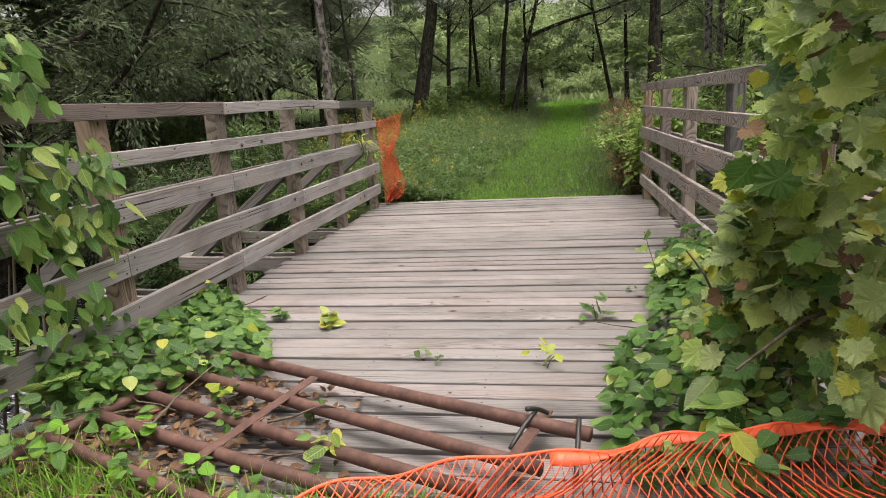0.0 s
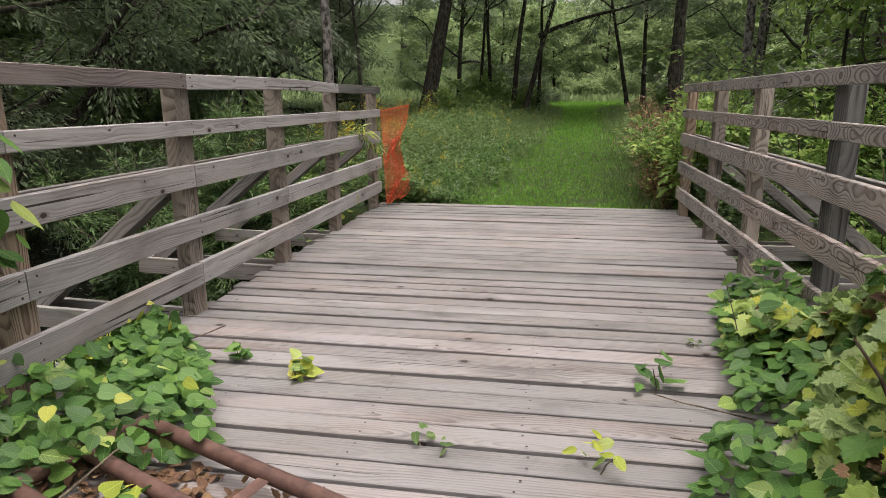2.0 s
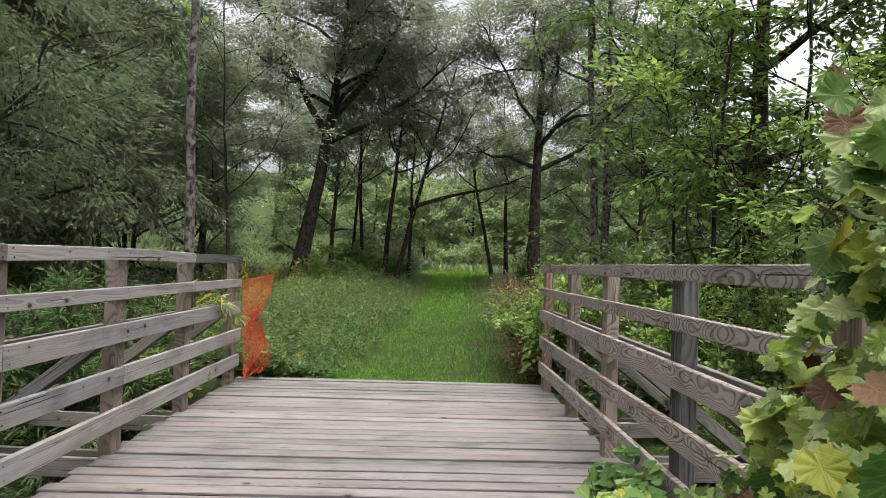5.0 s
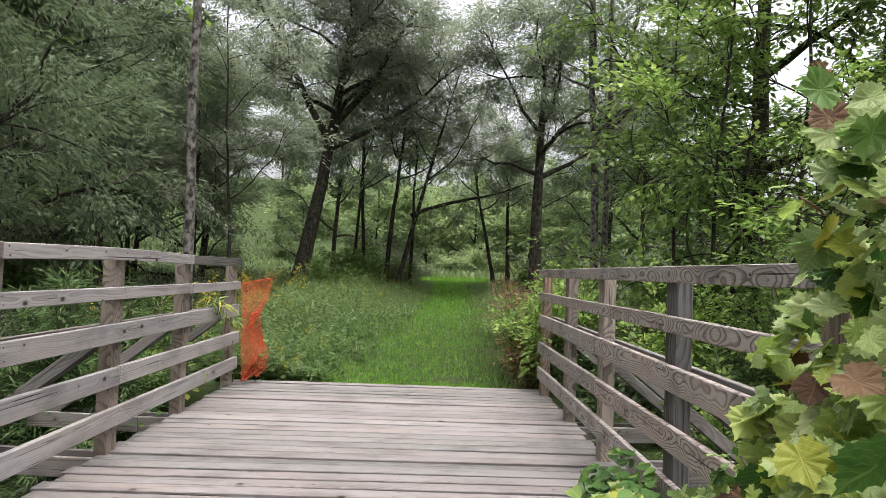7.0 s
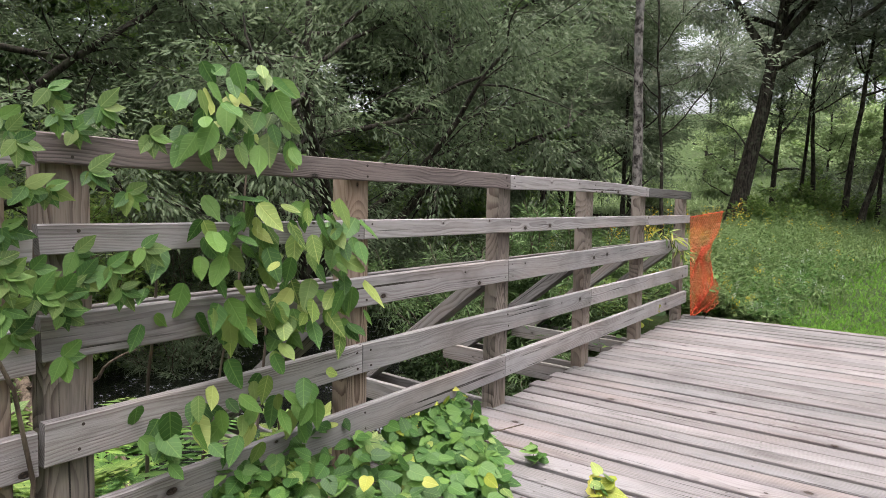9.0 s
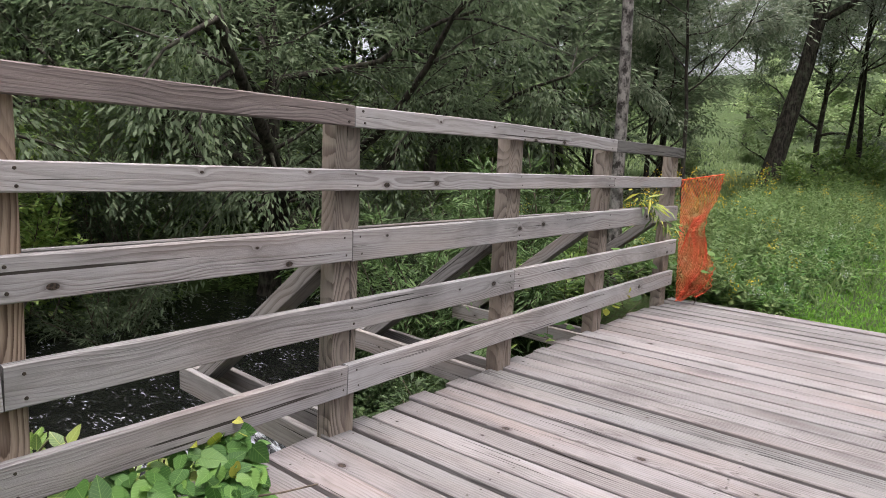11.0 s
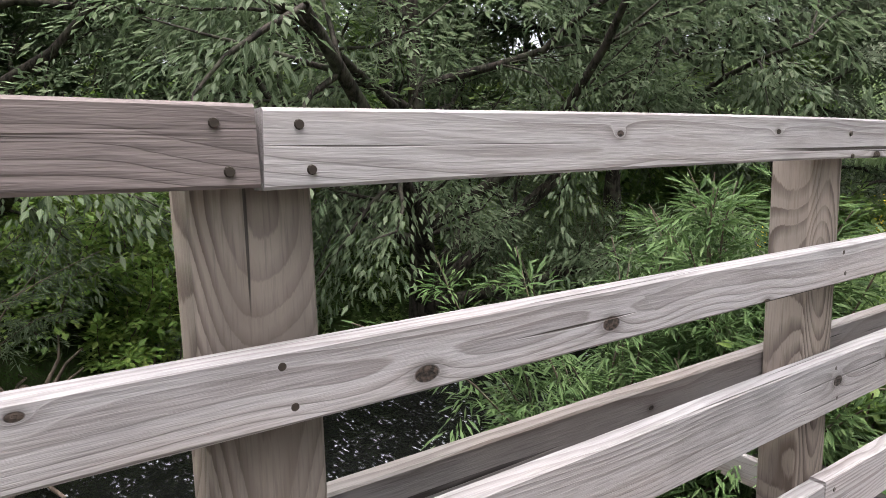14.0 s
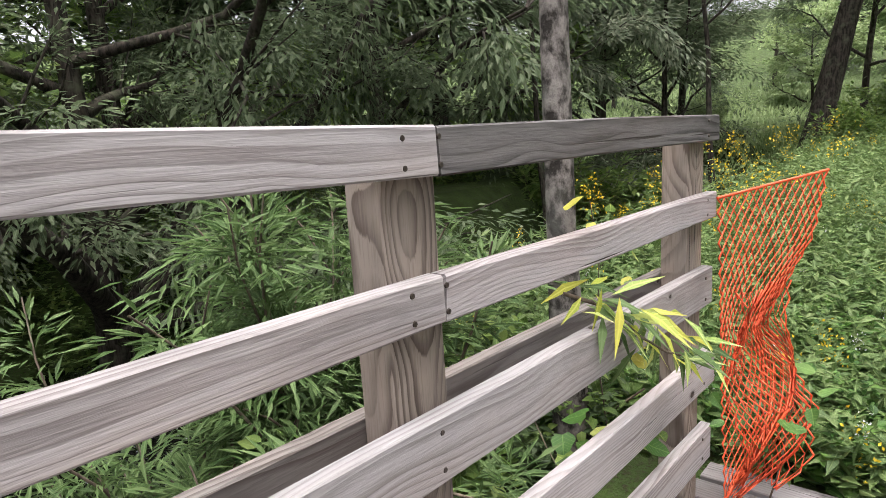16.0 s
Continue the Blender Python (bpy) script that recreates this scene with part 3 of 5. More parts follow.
# ---- trees ----
def wander(rng, p, d, length, steps, bend, lift=0.0):
    """A crooked line of points from p along d."""
    pts, d = [np.array(p, float)], np.array(d, float)
    d = d / np.linalg.norm(d)
    for _ in range(steps):
        d = d + rng.normal(size=3) * bend + np.array([0, 0, lift])
        d = d / np.linalg.norm(d)
        pts.append(pts[-1] + d * length / steps)
    return np.array(pts)


def spray(rng, twigs, per, reach, droop, size, flat=0.4):
    """Leaf places, directions, upper sides and lengths along twigs (start, end)."""
    P, D = [], []
    for a, b in twigs:
        s = rng.uniform(0.05, 1.05, per)
        q = a[None] + s[:, None] * (b - a)[None]
        q[:, 2] -= droop * (s ** 2) * np.linalg.norm(b - a)
        out = unit(rng, per) * np.array([1, 1, flat])
        d = (b - a) / (np.linalg.norm(b - a) + 1e-9)
        P.append(q + out * reach * rng.uniform(0, 1, per)[:, None])
        D.append(out * 0.8 + d[None] * 0.7 + np.array([0, 0, -droop])[None])
    P, D = np.concatenate(P), np.concatenate(D)
    N = unit(rng, len(P)) * 0.5 + np.array([0, 0, 1.0])
    return P, D, N, size * rng.uniform(0.6, 1.25, len(P))


def tree(name, base, lean, tall, thick, bark, leaf, shape, seed, limbs=7, first=0.3, spread=2.6, twigs=5, per=60, leaf_size=0.12, droop=0.25, reach=0.25, rise=0.5, label="", category="tree", forks=None, twig_len=1.1, bend=0.06):
    """A tree: a trunk part with its limbs, a part of thin branches, and a crown of separate leaves."""
    rng = np.random.default_rng(seed)
    thing = tagged(empty(name, base), label, category)
    steps = 12
    z = np.linspace(0, tall, steps + 1)
    trunk = np.stack([lean[0] * z / tall + np.cumsum(rng.normal(size=steps + 1)) * bend * tall / 24, lean[1] * z / tall + np.cumsum(rng.normal(size=steps + 1)) * bend * tall / 24, z], -1)
    trunk -= trunk[0]
    rad = thick / 2 * (1 - 0.85 * (z / tall) ** 0.9)
    rad[0] *= 1.45
    trunk[0, 2] -= 0.35
    lines, thin, tips = [(trunk, rad)], [], []
    for n in range(limbs):
        s = first + (0.97 - first) * (n + rng.uniform(0, 0.8)) / limbs
        j = s * steps
        p = trunk[int(j)] + (j - int(j)) * (trunk[min(int(j) + 1, steps)] - trunk[int(j)])
        ang = n * 2.4 + rng.uniform(-0.5, 0.5)
        d = np.array([math.cos(ang), math.sin(ang), rise + rng.uniform(-0.2, 0.35)])
        ln = spread * rng.uniform(0.65, 1.15) * (1.15 - 0.6 * s)
        limb = wander(rng, p, d, ln, 7, 0.16, 0.03)
        r0 = max(0.012, np.interp(s * tall, z, rad) * 0.6)
        lines.append((limb, np.linspace(r0, r0 * 0.25, 8)))
        for _ in range(twigs):
            k = rng.integers(2, 8)
            dd = unit(rng, 1)[0] * np.array([1, 1, 0.6]) + (limb[k] - limb[k - 1]) / (np.linalg.norm(limb[k] - limb[k - 1]) + 1e-9) * 0.8
            sub = wander(rng, limb[k], dd, twig_len * rng.uniform(0.6, 1.3), 4, 0.2)
            thin.append((sub, np.linspace(max(0.008, r0 * 0.22), 0.004, 5)))
            tips += [(sub[1], sub[3]), (sub[2], sub[4] + (sub[4] - sub[3]))]
    for f in forks or ():
        p, d, ln, r0 = f
        limb = wander(rng, np.array(p, float), d, ln, 8, 0.10, 0.02)
        lines.append((limb, np.linspace(r0, r0 * 0.3, 9)))
        for _ in range(twigs + 2):
            k = rng.integers(3, 9)
            sub = wander(rng, limb[k], unit(rng, 1)[0] + np.array([0, 0, 0.4]), twig_len, 4, 0.2)
            thin.append((sub, np.linspace(max(0.008, r0 * 0.2), 0.004, 5)))
            tips += [(sub[1], sub[3]), (sub[2], sub[4])]
    put_mesh("trunk", tubes_mesh("trunk", lines, 10), bark, thing)
    if thin:
        tagged(put_mesh("branchwork", tubes_mesh("branchwork", thin, 5), TWIG if bark is not BARK else BARK, thing), kind="stuff")
        P, D, N, S = spray(rng, tips, per, reach, droop, leaf_size)
        tagged(leaves("crown", P, D, N, S, shape, leaf, thing), kind="stuff")
    return thing


def on_ground(x, y):
    return (x, y, float(height(x, y)))


tree("willow_tree", on_ground(-8.6, 9.8), (0.4, -0.3), 7.5, 0.42, BARK, WILLOW, FARNARROW, 11, 17, 0.1, 5.6, 14, 130, 0.11, 0.5, 0.45, 0.25, "broad grey-green willow leaning over the stream", "tree", [((0, 0, 0.9), (0.9, -0.5, 0.8), 5.5, 0.15), ((0, 0, 0.8), (-0.3, 0.9, 0.9), 5, 0.14), ((0, 0, 0.9), (0.7, 0.7, 0.7), 5, 0.13)], 1.5)
tree("willow_tree", on_ground(-10.5, 4.6), (0.8, 0.2), 7.0, 0.35, BARK, WILLOW, FARNARROW, 12, 15, 0.08, 5.0, 13, 120, 0.11, 0.5, 0.42, 0.25, "grey-green willow on the far stream bank", "tree", None, 1.5)
tree("willow_tree", on_ground(-10.0, 15.5), (1.2, -0.5), 9.0, 0.36, BARK, WILLOW, FARNARROW, 13, 16, 0.12, 5.4, 13, 80, 0.18, 0.45, 0.45, 0.35, "tall grey-green willow beside the stream", "tree", None, 1.5)
tree("willow_tree", on_ground(-7.8, 18.2), (-0.5, 0.3), 10.0, 0.16, BARK, HAZEWILLOW, FARNARROW, 14, 12, 0.4, 3.6, 9, 80, 0.165, 0.4, 0.45, 0.5, "slim willow with a thin dark trunk near the path", "tree", None, 1.3)
tree("willow_tree", on_ground(-5.2, 20.5), (-0.6, -0.3), 10.5, 0.15, BARK, HAZEWILLOW, FARNARROW, 15, 11, 0.45, 3.6, 8, 75, 0.165, 0.4, 0.5, 0.5, "slim dark willow behind the railing", "tree", None, 1.3)
tree("willow_tree", on_ground(-4.5, 25.5), (1.9, 0.3), 12.5, 0.66, BARK, HAZEWILLOW, FARNARROW, 16, 17, 0.42, 6.4, 15, 120, 0.17, 0.3, 0.75, 0.7, "large leaning willow with thick brown furrowed trunk", "tree", [((0.95, 0.15, 5.9), (-0.6, 0.1, 1.0), 5.5, 0.15), ((1.0, 0.15, 6.2), (0.7, 0, 1.0), 5.5, 0.15)], 1.7)
for n, (x, y, lx, th) in enumerate(((-1.5, 29, 0.9, 0.26), (-1.0, 28.3, 2.6, 0.24), (-0.5, 31, 0.2, 0.18), (-2.6, 31, -0.4, 0.22), (-3.4, 33, 0.5, 0.2))):
    tree("willow_tree", on_ground(x, y), (lx, -0.3), 10.5, th, BARK, HAZEWILLOW, FARNARROW, 30 + n, 11, 0.42, 4.2, 9, 48, 0.17, 0.3, 0.55, 0.55, "dark slender willow in the clump beside the path", "tree", [((0.55, 0, 3.2), (1.0, -0.1, 0.42), 5.0, 0.09)] if n == 1 else None, 1.4)
for n, (x, y, lx, th) in enumerate(((3.75, 34, -1.9, 0.22), (4.45, 34.5, -0.3, 0.26), (5.2, 33.5, 1.2, 0.2))):
    tree("willow_tree", on_ground(x, y), (lx, -0.4), 9.5, th, BARK, HAZEWILLOW, FARNARROW, 40 + n, 10, 0.4, 4.0, 8, 70, 0.165, 0.3, 0.55, 0.55, "dark crooked willow arching over the path", "tree", None, 1.4)
tree("willow_tree", on_ground(4.3, 25.0), (0.5, -0.2), 10.5, 0.55, BARK, HAZEWILLOW, FARNARROW, 47, 14, 0.4, 5.0, 12, 100, 0.17, 0.3, 0.55, 0.5, "dark thick-trunked willow beside the path", "tree", None, 1.5)
tree("slender_tree", on_ground(-2.20, 9.36), (-0.30, 0.25), 13.0, 0.135, PALEBARK, BRIGHT, SMALL, 50, 9, 0.34, 2.2, 4, 22, 0.13, 0.35, 0.35, 0.35, "slender tree with pale grey bark close behind the railing", "tree", None, 0.9, 0.03)
tree("slender_tree", on_ground(3.75, 14.0), (-0.35, 0.1), 11.5, 0.19, PALEBARK, WILLOW, NARROW, 51, 12, 0.35, 2.4, 6, 45, 0.13, 0.35, 0.4, 0.6, "tall pale-barked tree at the path edge", "tree", None, 1.0, 0.05)
tree("slender_tree", on_ground(3.95, 14.3), (0.15, 0.3), 11.0, 0.15, PALEBARK, WILLOW, NARROW, 52, 10, 0.35, 2.2, 6, 40, 0.13, 0.35, 0.4, 0.6, "tall pale-barked tree at the path edge", "tree", None, 1.0, 0.05)
for n, (x, y, lx, tall, th) in enumerate(((4.4, 10.6, 0.3, 8.0, 0.08), (4.9, 11.2, 0.9, 8.5, 0.09), (5.3, 10.2, 0.5, 8.5, 0.08), (4.6, 12.2, -0.4, 7.5, 0.07), (6.3, 9.4, 0.8, 8.0, 0.08))):
    tree("young_tree", on_ground(x, y), (lx, -0.3), tall, th, BARK, BROAD if n % 2 else BRIGHT, SMALL, 60 + n, 14, 0.06, 2.2, 8, 24, 0.11, 0.25, 0.32, 0.5, "young broad-leaved tree with thin dark stems", "tree", None, 0.8)
for n, (x, y, lx, th) in enumerate(((6.0, 12.6, 0.3, 0.42), (7.4, 12.0, 0.9, 0.3), (8.3, 9.6, -0.2, 0.34))):
    tree("broadleaf_tree", on_ground(x, y), (lx, -0.2), 11.5, th, BARK, BROAD, SMALL, 70 + n, 14, 0.12, 3.6, 9, 22, 0.14, 0.25, 0.4, 0.45, "dark-trunked broad-leaved tree beyond the railing", "tree", None, 1.0)


def shrub(name, x, y, wide, tall, leaf, shape, seed, stems=14, per=40, size=0.1, droop=0.2, label="", base_z=None, category="shrub", reach=0.16):
    rng = np.random.default_rng(seed)
    bz = float(height(x, y)) if base_z is None else base_z
    thing = tagged(empty(name, (x, y, bz)), label, category)
    lines, tips = [], []
    for _ in range(stems):
        d = np.array([rng.normal() * wide / tall * 0.55, rng.normal() * wide / tall * 0.55, 1.0])
        st = wander(rng, (rng.normal() * 0.12 * wide, rng.normal() * 0.12 * wide, -0.08), d, tall * rng.uniform(0.6, 1.1), 6, 0.13)
        lines.append((st, np.linspace(0.011, 0.004, 7)))
        for k in range(1, 6):
            tips.append((st[k], st[k + 1]))
            e = st[k] + unit(rng, 1)[0] * np.array([1, 1, 0.4]) * 0.28 * tall
            tips.append((st[k], e))
    tagged(put_mesh("stemwork", tubes_mesh("stemwork", lines, 5), TWIG, thing), kind="stuff")
    P, D, N, S = spray(rng, tips, per, reach, droop, size)
    tagged(leaves("foliage", P, D, N, S, shape, leaf, thing), kind="stuff")
    return thing


# low growth along the stream banks, beyond the railing
for n, (x, y, w, t) in enumerate(((-2.9, 8.2, 0.9, 1.5), (-3.1, 8.7, 0.9, 1.5), (-3.9, 8.3, 1.2, 1.9), (-2.7, 7.4, 0.7, 1.1))):
    # The last shrub's leaves are darkened in colour to stand for shade
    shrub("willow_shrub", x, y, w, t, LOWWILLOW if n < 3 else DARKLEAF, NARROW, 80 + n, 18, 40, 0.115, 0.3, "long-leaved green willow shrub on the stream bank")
for n, (x, y, w, t) in enumerate(((-8.2, 6.9, 1.6, 1.9), (-7.9, 4.2, 1.5, 1.8), (-6.9, 3.1, 1.3, 1.4), (-9.4, 7.6, 1.8, 2.6), (-10.8, 7.4, 2.0, 3.0), (-9.0, 11.6, 1.8, 2.4), (-8.7, 13.6, 1.8, 2.2))):
    shrub("willow_shrub", x, y, w, t, WILLOW, NARROW, 90 + n, 24, 48, 0.09, 0.35, "grey-green willow shrub hanging over dark water")
for n, (x, y, w, t) in enumerate(((-5.3, 2.6, 1.0, 1.1), (-4.4, 2.3, 0.9, 0.9), (-6.2, 2.0, 1.2, 1.5), (-3.4, 2.6, 0.7, 0.9), (-7.6, 2.0, 1.4, 2.0), (-9.0, 1.6, 1.6, 2.6), (-9.4, 3.2, 1.8, 2.4), (-11.2, 2.2, 2.2, 3.4), (-12.5, 5.0, 2.4, 3.6), (-13.0, 8.0, 2.4, 3.4), (-11.5, -1.0, 2.2, 3.4), (-8.0, 0.2, 1.8, 2.6), (-5.4, 0.4, 1.2, 2.0), (-4.0, 0.2, 1.2, 1.6), (-8.8, 3.6, 1.4, 1.7), (-8.9, 5.2, 1.5, 1.9), (-9.7, 4.4, 1.6, 2.5), (-8.7, 6.0, 1.2, 1.3), (-9.6, 6.4, 1.5, 2.2))):
    shrub("bank_shrub", x, y, w, t, BROAD if n % 2 and n < 14 else BRIGHT, SMALL, 100 + n, 18, 26, 0.095, 0.2, "fresh green leafy shrub on the near stream bank")
# Most of these take the darkened leaf, painting in the willow's shade
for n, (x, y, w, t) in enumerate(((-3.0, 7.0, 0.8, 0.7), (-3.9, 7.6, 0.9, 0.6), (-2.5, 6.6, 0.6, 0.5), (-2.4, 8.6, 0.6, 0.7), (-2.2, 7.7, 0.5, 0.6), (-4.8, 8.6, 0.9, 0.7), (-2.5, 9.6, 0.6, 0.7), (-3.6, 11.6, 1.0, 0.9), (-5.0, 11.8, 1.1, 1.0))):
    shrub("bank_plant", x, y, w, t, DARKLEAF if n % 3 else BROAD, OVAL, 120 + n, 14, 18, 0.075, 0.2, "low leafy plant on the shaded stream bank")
for n, (x, y, w, t) in enumerate(((2.2, 9.85, 0.45, 1.5), (2.05, 10.6, 0.4, 1.2), (2.5, 11.5, 0.6, 1.6), (2.9, 10.3, 0.7, 1.8), (3.4, 9.0, 0.8, 1.5), (3.6, 7.6, 0.9, 1.5), (3.8, 6.0, 1.0, 1.6), (4.4, 8.2, 1.2, 2.2), (3.9, 4.0, 1.0, 1.8))):
    shrub("path_shrub", x, y, w, t, BROAD if n % 2 else BRIGHT, SMALL, 140 + n, 16, 22, 0.085, 0.15, "leafy green shrub beside the bridge end")
for n, (x, y, w, t) in enumerate(((1.95, 11.4, 0.35, 1.2), (2.2, 13.2, 0.5, 1.5), (2.1, 12.3, 0.4, 1.3), (1.9, 10.0, 0.25, 0.9), (2.5, 14.6, 0.5, 1.5), (2.8, 16.5, 0.6, 1.4))):
    shrub("dry_weed", x, y, w, t, BROWNWEED, SMALL, 160 + n, 12, 14, 0.05, 0.1, "reddish-brown dry weed stalks beside the path", category="weed")

# undergrowth below the trees, a few kinds, copied
UNDER = [
    shrub("undergrowth_shrub", -7.0, 22.0, 1.8, 2.2, BROAD, SMALL, 180, 20, 24, 0.15, 0.2, "leafy green shrub under the trees", reach=0.28),
    shrub("undergrowth_shrub", -3.0, 24.5, 1.6, 1.4, BROAD, SMALL, 181, 20, 24, 0.14, 0.2, "low leafy green shrub under the trees", reach=0.28),
    shrub("undergrowth_shrub", 6.0, 17.0, 1.7, 2.2, HAZEWILLOW, FARNARROW, 182, 20, 34, 0.15, 0.25, "grey-green shrub under the trees", reach=0.28),
    shrub("undergrowth_shrub", 3.0, 47.0, 1.9, 2.2, HAZYLIT, SMALL, 183, 20, 30, 0.14, 0.2, "bright green shrub beyond the meadow", reach=0.3),
]
rng = random.Random(17)
for kind, x, y in ((1, -2.2, 29), (1, -3.4, 30), (2, -11, 28), (0, -14, 26), (2, -10.4, 30.5), (2, -7.6, 23.5), (1, -1.6, 31.5), (0, -3.0, 34), (2, -1.2, 35), (2, -9.5, 25), (0, -9, 21), (1, -11.5, 19), (0, -12, 14.5), (2, -12, 10), (1, -13.5, 6), (0, -14, 3), (0, -15, 18),
                   (1, 4.6, 15.5), (0, 5.6, 13.5), (2, 5.2, 19), (1, 5.0, 22), (0, 6.2, 24.5), (1, 5.6, 27.5), (2, 6.5, 30), (1, 6.0, 33), (0, 7.0, 36), (0, 7.2, 15), (1, 7.8, 11), (2, 6.6, 8), (0, 5.8, 6), (1, 5.4, 3.5), (2, 8, 20), (0, 9, 26),
                   (3, -1, 44), (3, 1.2, 47.5), (3, 5.2, 46), (3, 7.5, 44), (3, -4, 43), (3, 4, 50), (3, 9.5, 48), (3, 0.5, 54), (3, 7, 53), (3, -12, 40)):
    s = rng.uniform(0.8, 1.35)
    tagged(copy_thing(UNDER[kind], Matrix.Translation(on_ground(x, y)) @ Matrix.Rotation(rng.uniform(0, 6.28), 4, "Z") @ Matrix.Scale(s, 4)), group="undergrowth shrubs")

# woodland round about: a few kinds, copied
WOODS = [
    tree("background_tree", on_ground(-14, 24), (0.5, 0), 12, 0.3, BARK, WILLOW, FARNARROW, 200, 15, 0.16, 5.0, 10, 70, 0.22, 0.25, 0.8, 0.4, "grey-green tree in the surrounding woodland", "tree", None, 1.6),
    tree("background_tree", on_ground(-18, 14), (-0.4, 0), 13, 0.4, BARK, BROAD, SMALL, 201, 14, 0.08, 5.0, 9, 45, 0.28, 0.2, 0.7, 0.4, "green broad-leaved tree in the surrounding woodland", "tree", None, 1.6),
    # Crown in the darkened leaf: woodland shade as colour
    tree("background_tree", on_ground(-15, 5), (0.2, 0), 10, 0.3, BARK, DARKLEAF, SMALL, 202, 14, 0.05, 4.5, 9, 45, 0.28, 0.2, 0.7, 0.4, "dark green tree in the surrounding woodland, shade put into its colour", "tree", None, 1.6),
    tree("background_tree", on_ground(8, 48), (0.2, 0), 7, 0.25, BARK, HAZYLIT, SMALL, 203, 14, 0.03, 3.6, 9, 45, 0.26, 0.15, 0.6, 0.4, "bright green small tree beyond the meadow", "tree", None, 1.4),
]
rng = random.Random(9)
spots = [(0, -14, 18), (1, -20, 22), (2, -17, 9), (2, -14, 0), (1, -18, -4), (2, -10, -3), (0, -22, 30), (1, -24, 12),
         (0, 9.5, 29), (0, 10, 36), (1, 14, 33), (1, 30, 30), (2, 36, 14), (1, 34, 2), (-1, -13, 12), (0, -16, 20), (0, -10.5, 23), (2, -15, 15), (1, -13, 21), (2, -21, 6),
         (3, 0, 52), (3, 4, 56), (3, 9, 54), (3, -4, 50), (3, 12, 47), (3, -10, 53), (3, 2, 62), (1, -2, 68), (1, 8, 66), (0, -14, 60), (1, 16, 58), (2, 20, 48), (0, -22, 50), (1, 0, 80), (1, 12, 78), (2, -12, 76), (1, 24, 70), (1, -28, 66),
         (2, -26, 0), (1, -30, 22), (1, 30, -10), (2, -6, -14), (1, -18, -16)]
spots = list(spots) + [(0, -5.2, 38.0), (0, -10.8, 33), (0, -16, 36), (0, -13, 30.5), (0, -13, 39), (0, -19, 33), (0, -8.9, 27)]
for kind, x, y in spots:
    kind = abs(kind)
    s = rng.uniform(0.85, 1.25)
    c = copy_thing(WOODS[kind], Matrix.Translation(on_ground(x, y)) @ Matrix.Rotation(rng.uniform(0, 6.28), 4, "Z") @ Matrix.Scale(s, 4))
    tagged(c, group="woodland trees")
for w in WOODS:
    tagged(w, group="woodland trees")

# ---- grass and meadow ----
nr = np.random.default_rng(3)


def scatter(n, x0, x1, y0, y1, power=1.0):
    """Places on the ground, thinning out with distance along y."""
    s = nr.uniform(0, 1, n) ** power
    y = y0 + (y1 - y0) * s
    x = nr.uniform(x0, x1, n)
    return x, y


def grass(name, x, y, tall, material, label, lean=0.35, shape=BLADE):
    P = np.stack([x, y, height(x, y) - 0.01], -1)
    D = np.stack([nr.normal(size=len(x)) * lean, nr.normal(size=len(x)) * lean, np.ones(len(x))], -1)
    N = unit(nr, len(x)) * np.array([1, 1, 0.2])
    ob = leaves(name, P, D, N, tall * nr.uniform(0.55, 1.25, len(x)), shape, material)
    return tagged(ob, label, "grass", kind="stuff")


x, y = scatter(62000, -2.6, 2.7, 9.66, 46, 2.0)
edge = 1.12 + 0.16 * np.sin(1.3 * y) + 0.15 * np.sin(3.7 * y + 1) + nr.normal(size=len(x)) * 0.2
keep = np.abs(x) < edge
x, y = x[keep], y[keep]
bare = np.hypot((x - 0.75) / 0.5, (y - 10.3) / 0.35) < nr.uniform(0.4, 1.1, len(x))
x, y = x[~bare], y[~bare]
x = x * (1 + 0.02 * (y - 9.7)) + path_middle(y)
d = 0.05 + 0.0035 * (y - 9.6) + 0.03 * np.clip(np.abs(x - path_middle(y)) - 0.9, 0, 1)
grass("mown_grass", x, y, d, GRASS, "short bright green mown grass path", 0.55, (BLADE[0] * np.array([3.8, 1, 1]), BLADE[1]))
x, y = scatter(30000, -6.5, 0.6, 9.8, 34, 1.6)
keep = (stream_distance(x, y) > 2.4) & (x < path_middle(y) - 0.95 + 0.2 * np.sin(1.7 * y) + nr.normal(size=len(x)) * 0.25)
grass("meadow_grass", x[keep], y[keep], 0.16 + 0.008 * (y[keep] - 9) + 0.14 * np.clip(np.abs(x[keep] - path_middle(y[keep])) - 1.3, 0, 1), WEED, "rough green meadow grass and weeds", 0.4, (BLADE[0] * np.array([1.6, 1, 1]), BLADE[1]))
x, y = scatter(22000, 0.4, 6.5, 9.8, 34, 1.6)
keep = x > path_middle(y) + 1.05 + 0.2 * np.sin(2 * y) + nr.normal(size=len(x)) * 0.25
grass("meadow_grass", x[keep], y[keep], 0.16 + 0.008 * (y[keep] - 9) + 0.14 * np.clip(np.abs(x[keep] - path_middle(y[keep])) - 1.3, 0, 1), WEED, "rough green meadow grass and weeds", 0.4, (BLADE[0] * np.array([1.6, 1, 1]), BLADE[1]))
x, y = nr.uniform(-5.0, 5.0, 9000), nr.uniform(-2.0, 2.75, 9000)
grass("verge_grass", x, y, 0.13, GRASS, "ragged green grass before the bridge", 0.5)
# Distant field: its sunlit paleness is in the blade colour
x, y = scatter(30000, -46, -3.5, 25, 62, 1.0)
keep = (stream_distance(x, y) > 2.2) & (x < -1.0 - 0.1 * y)
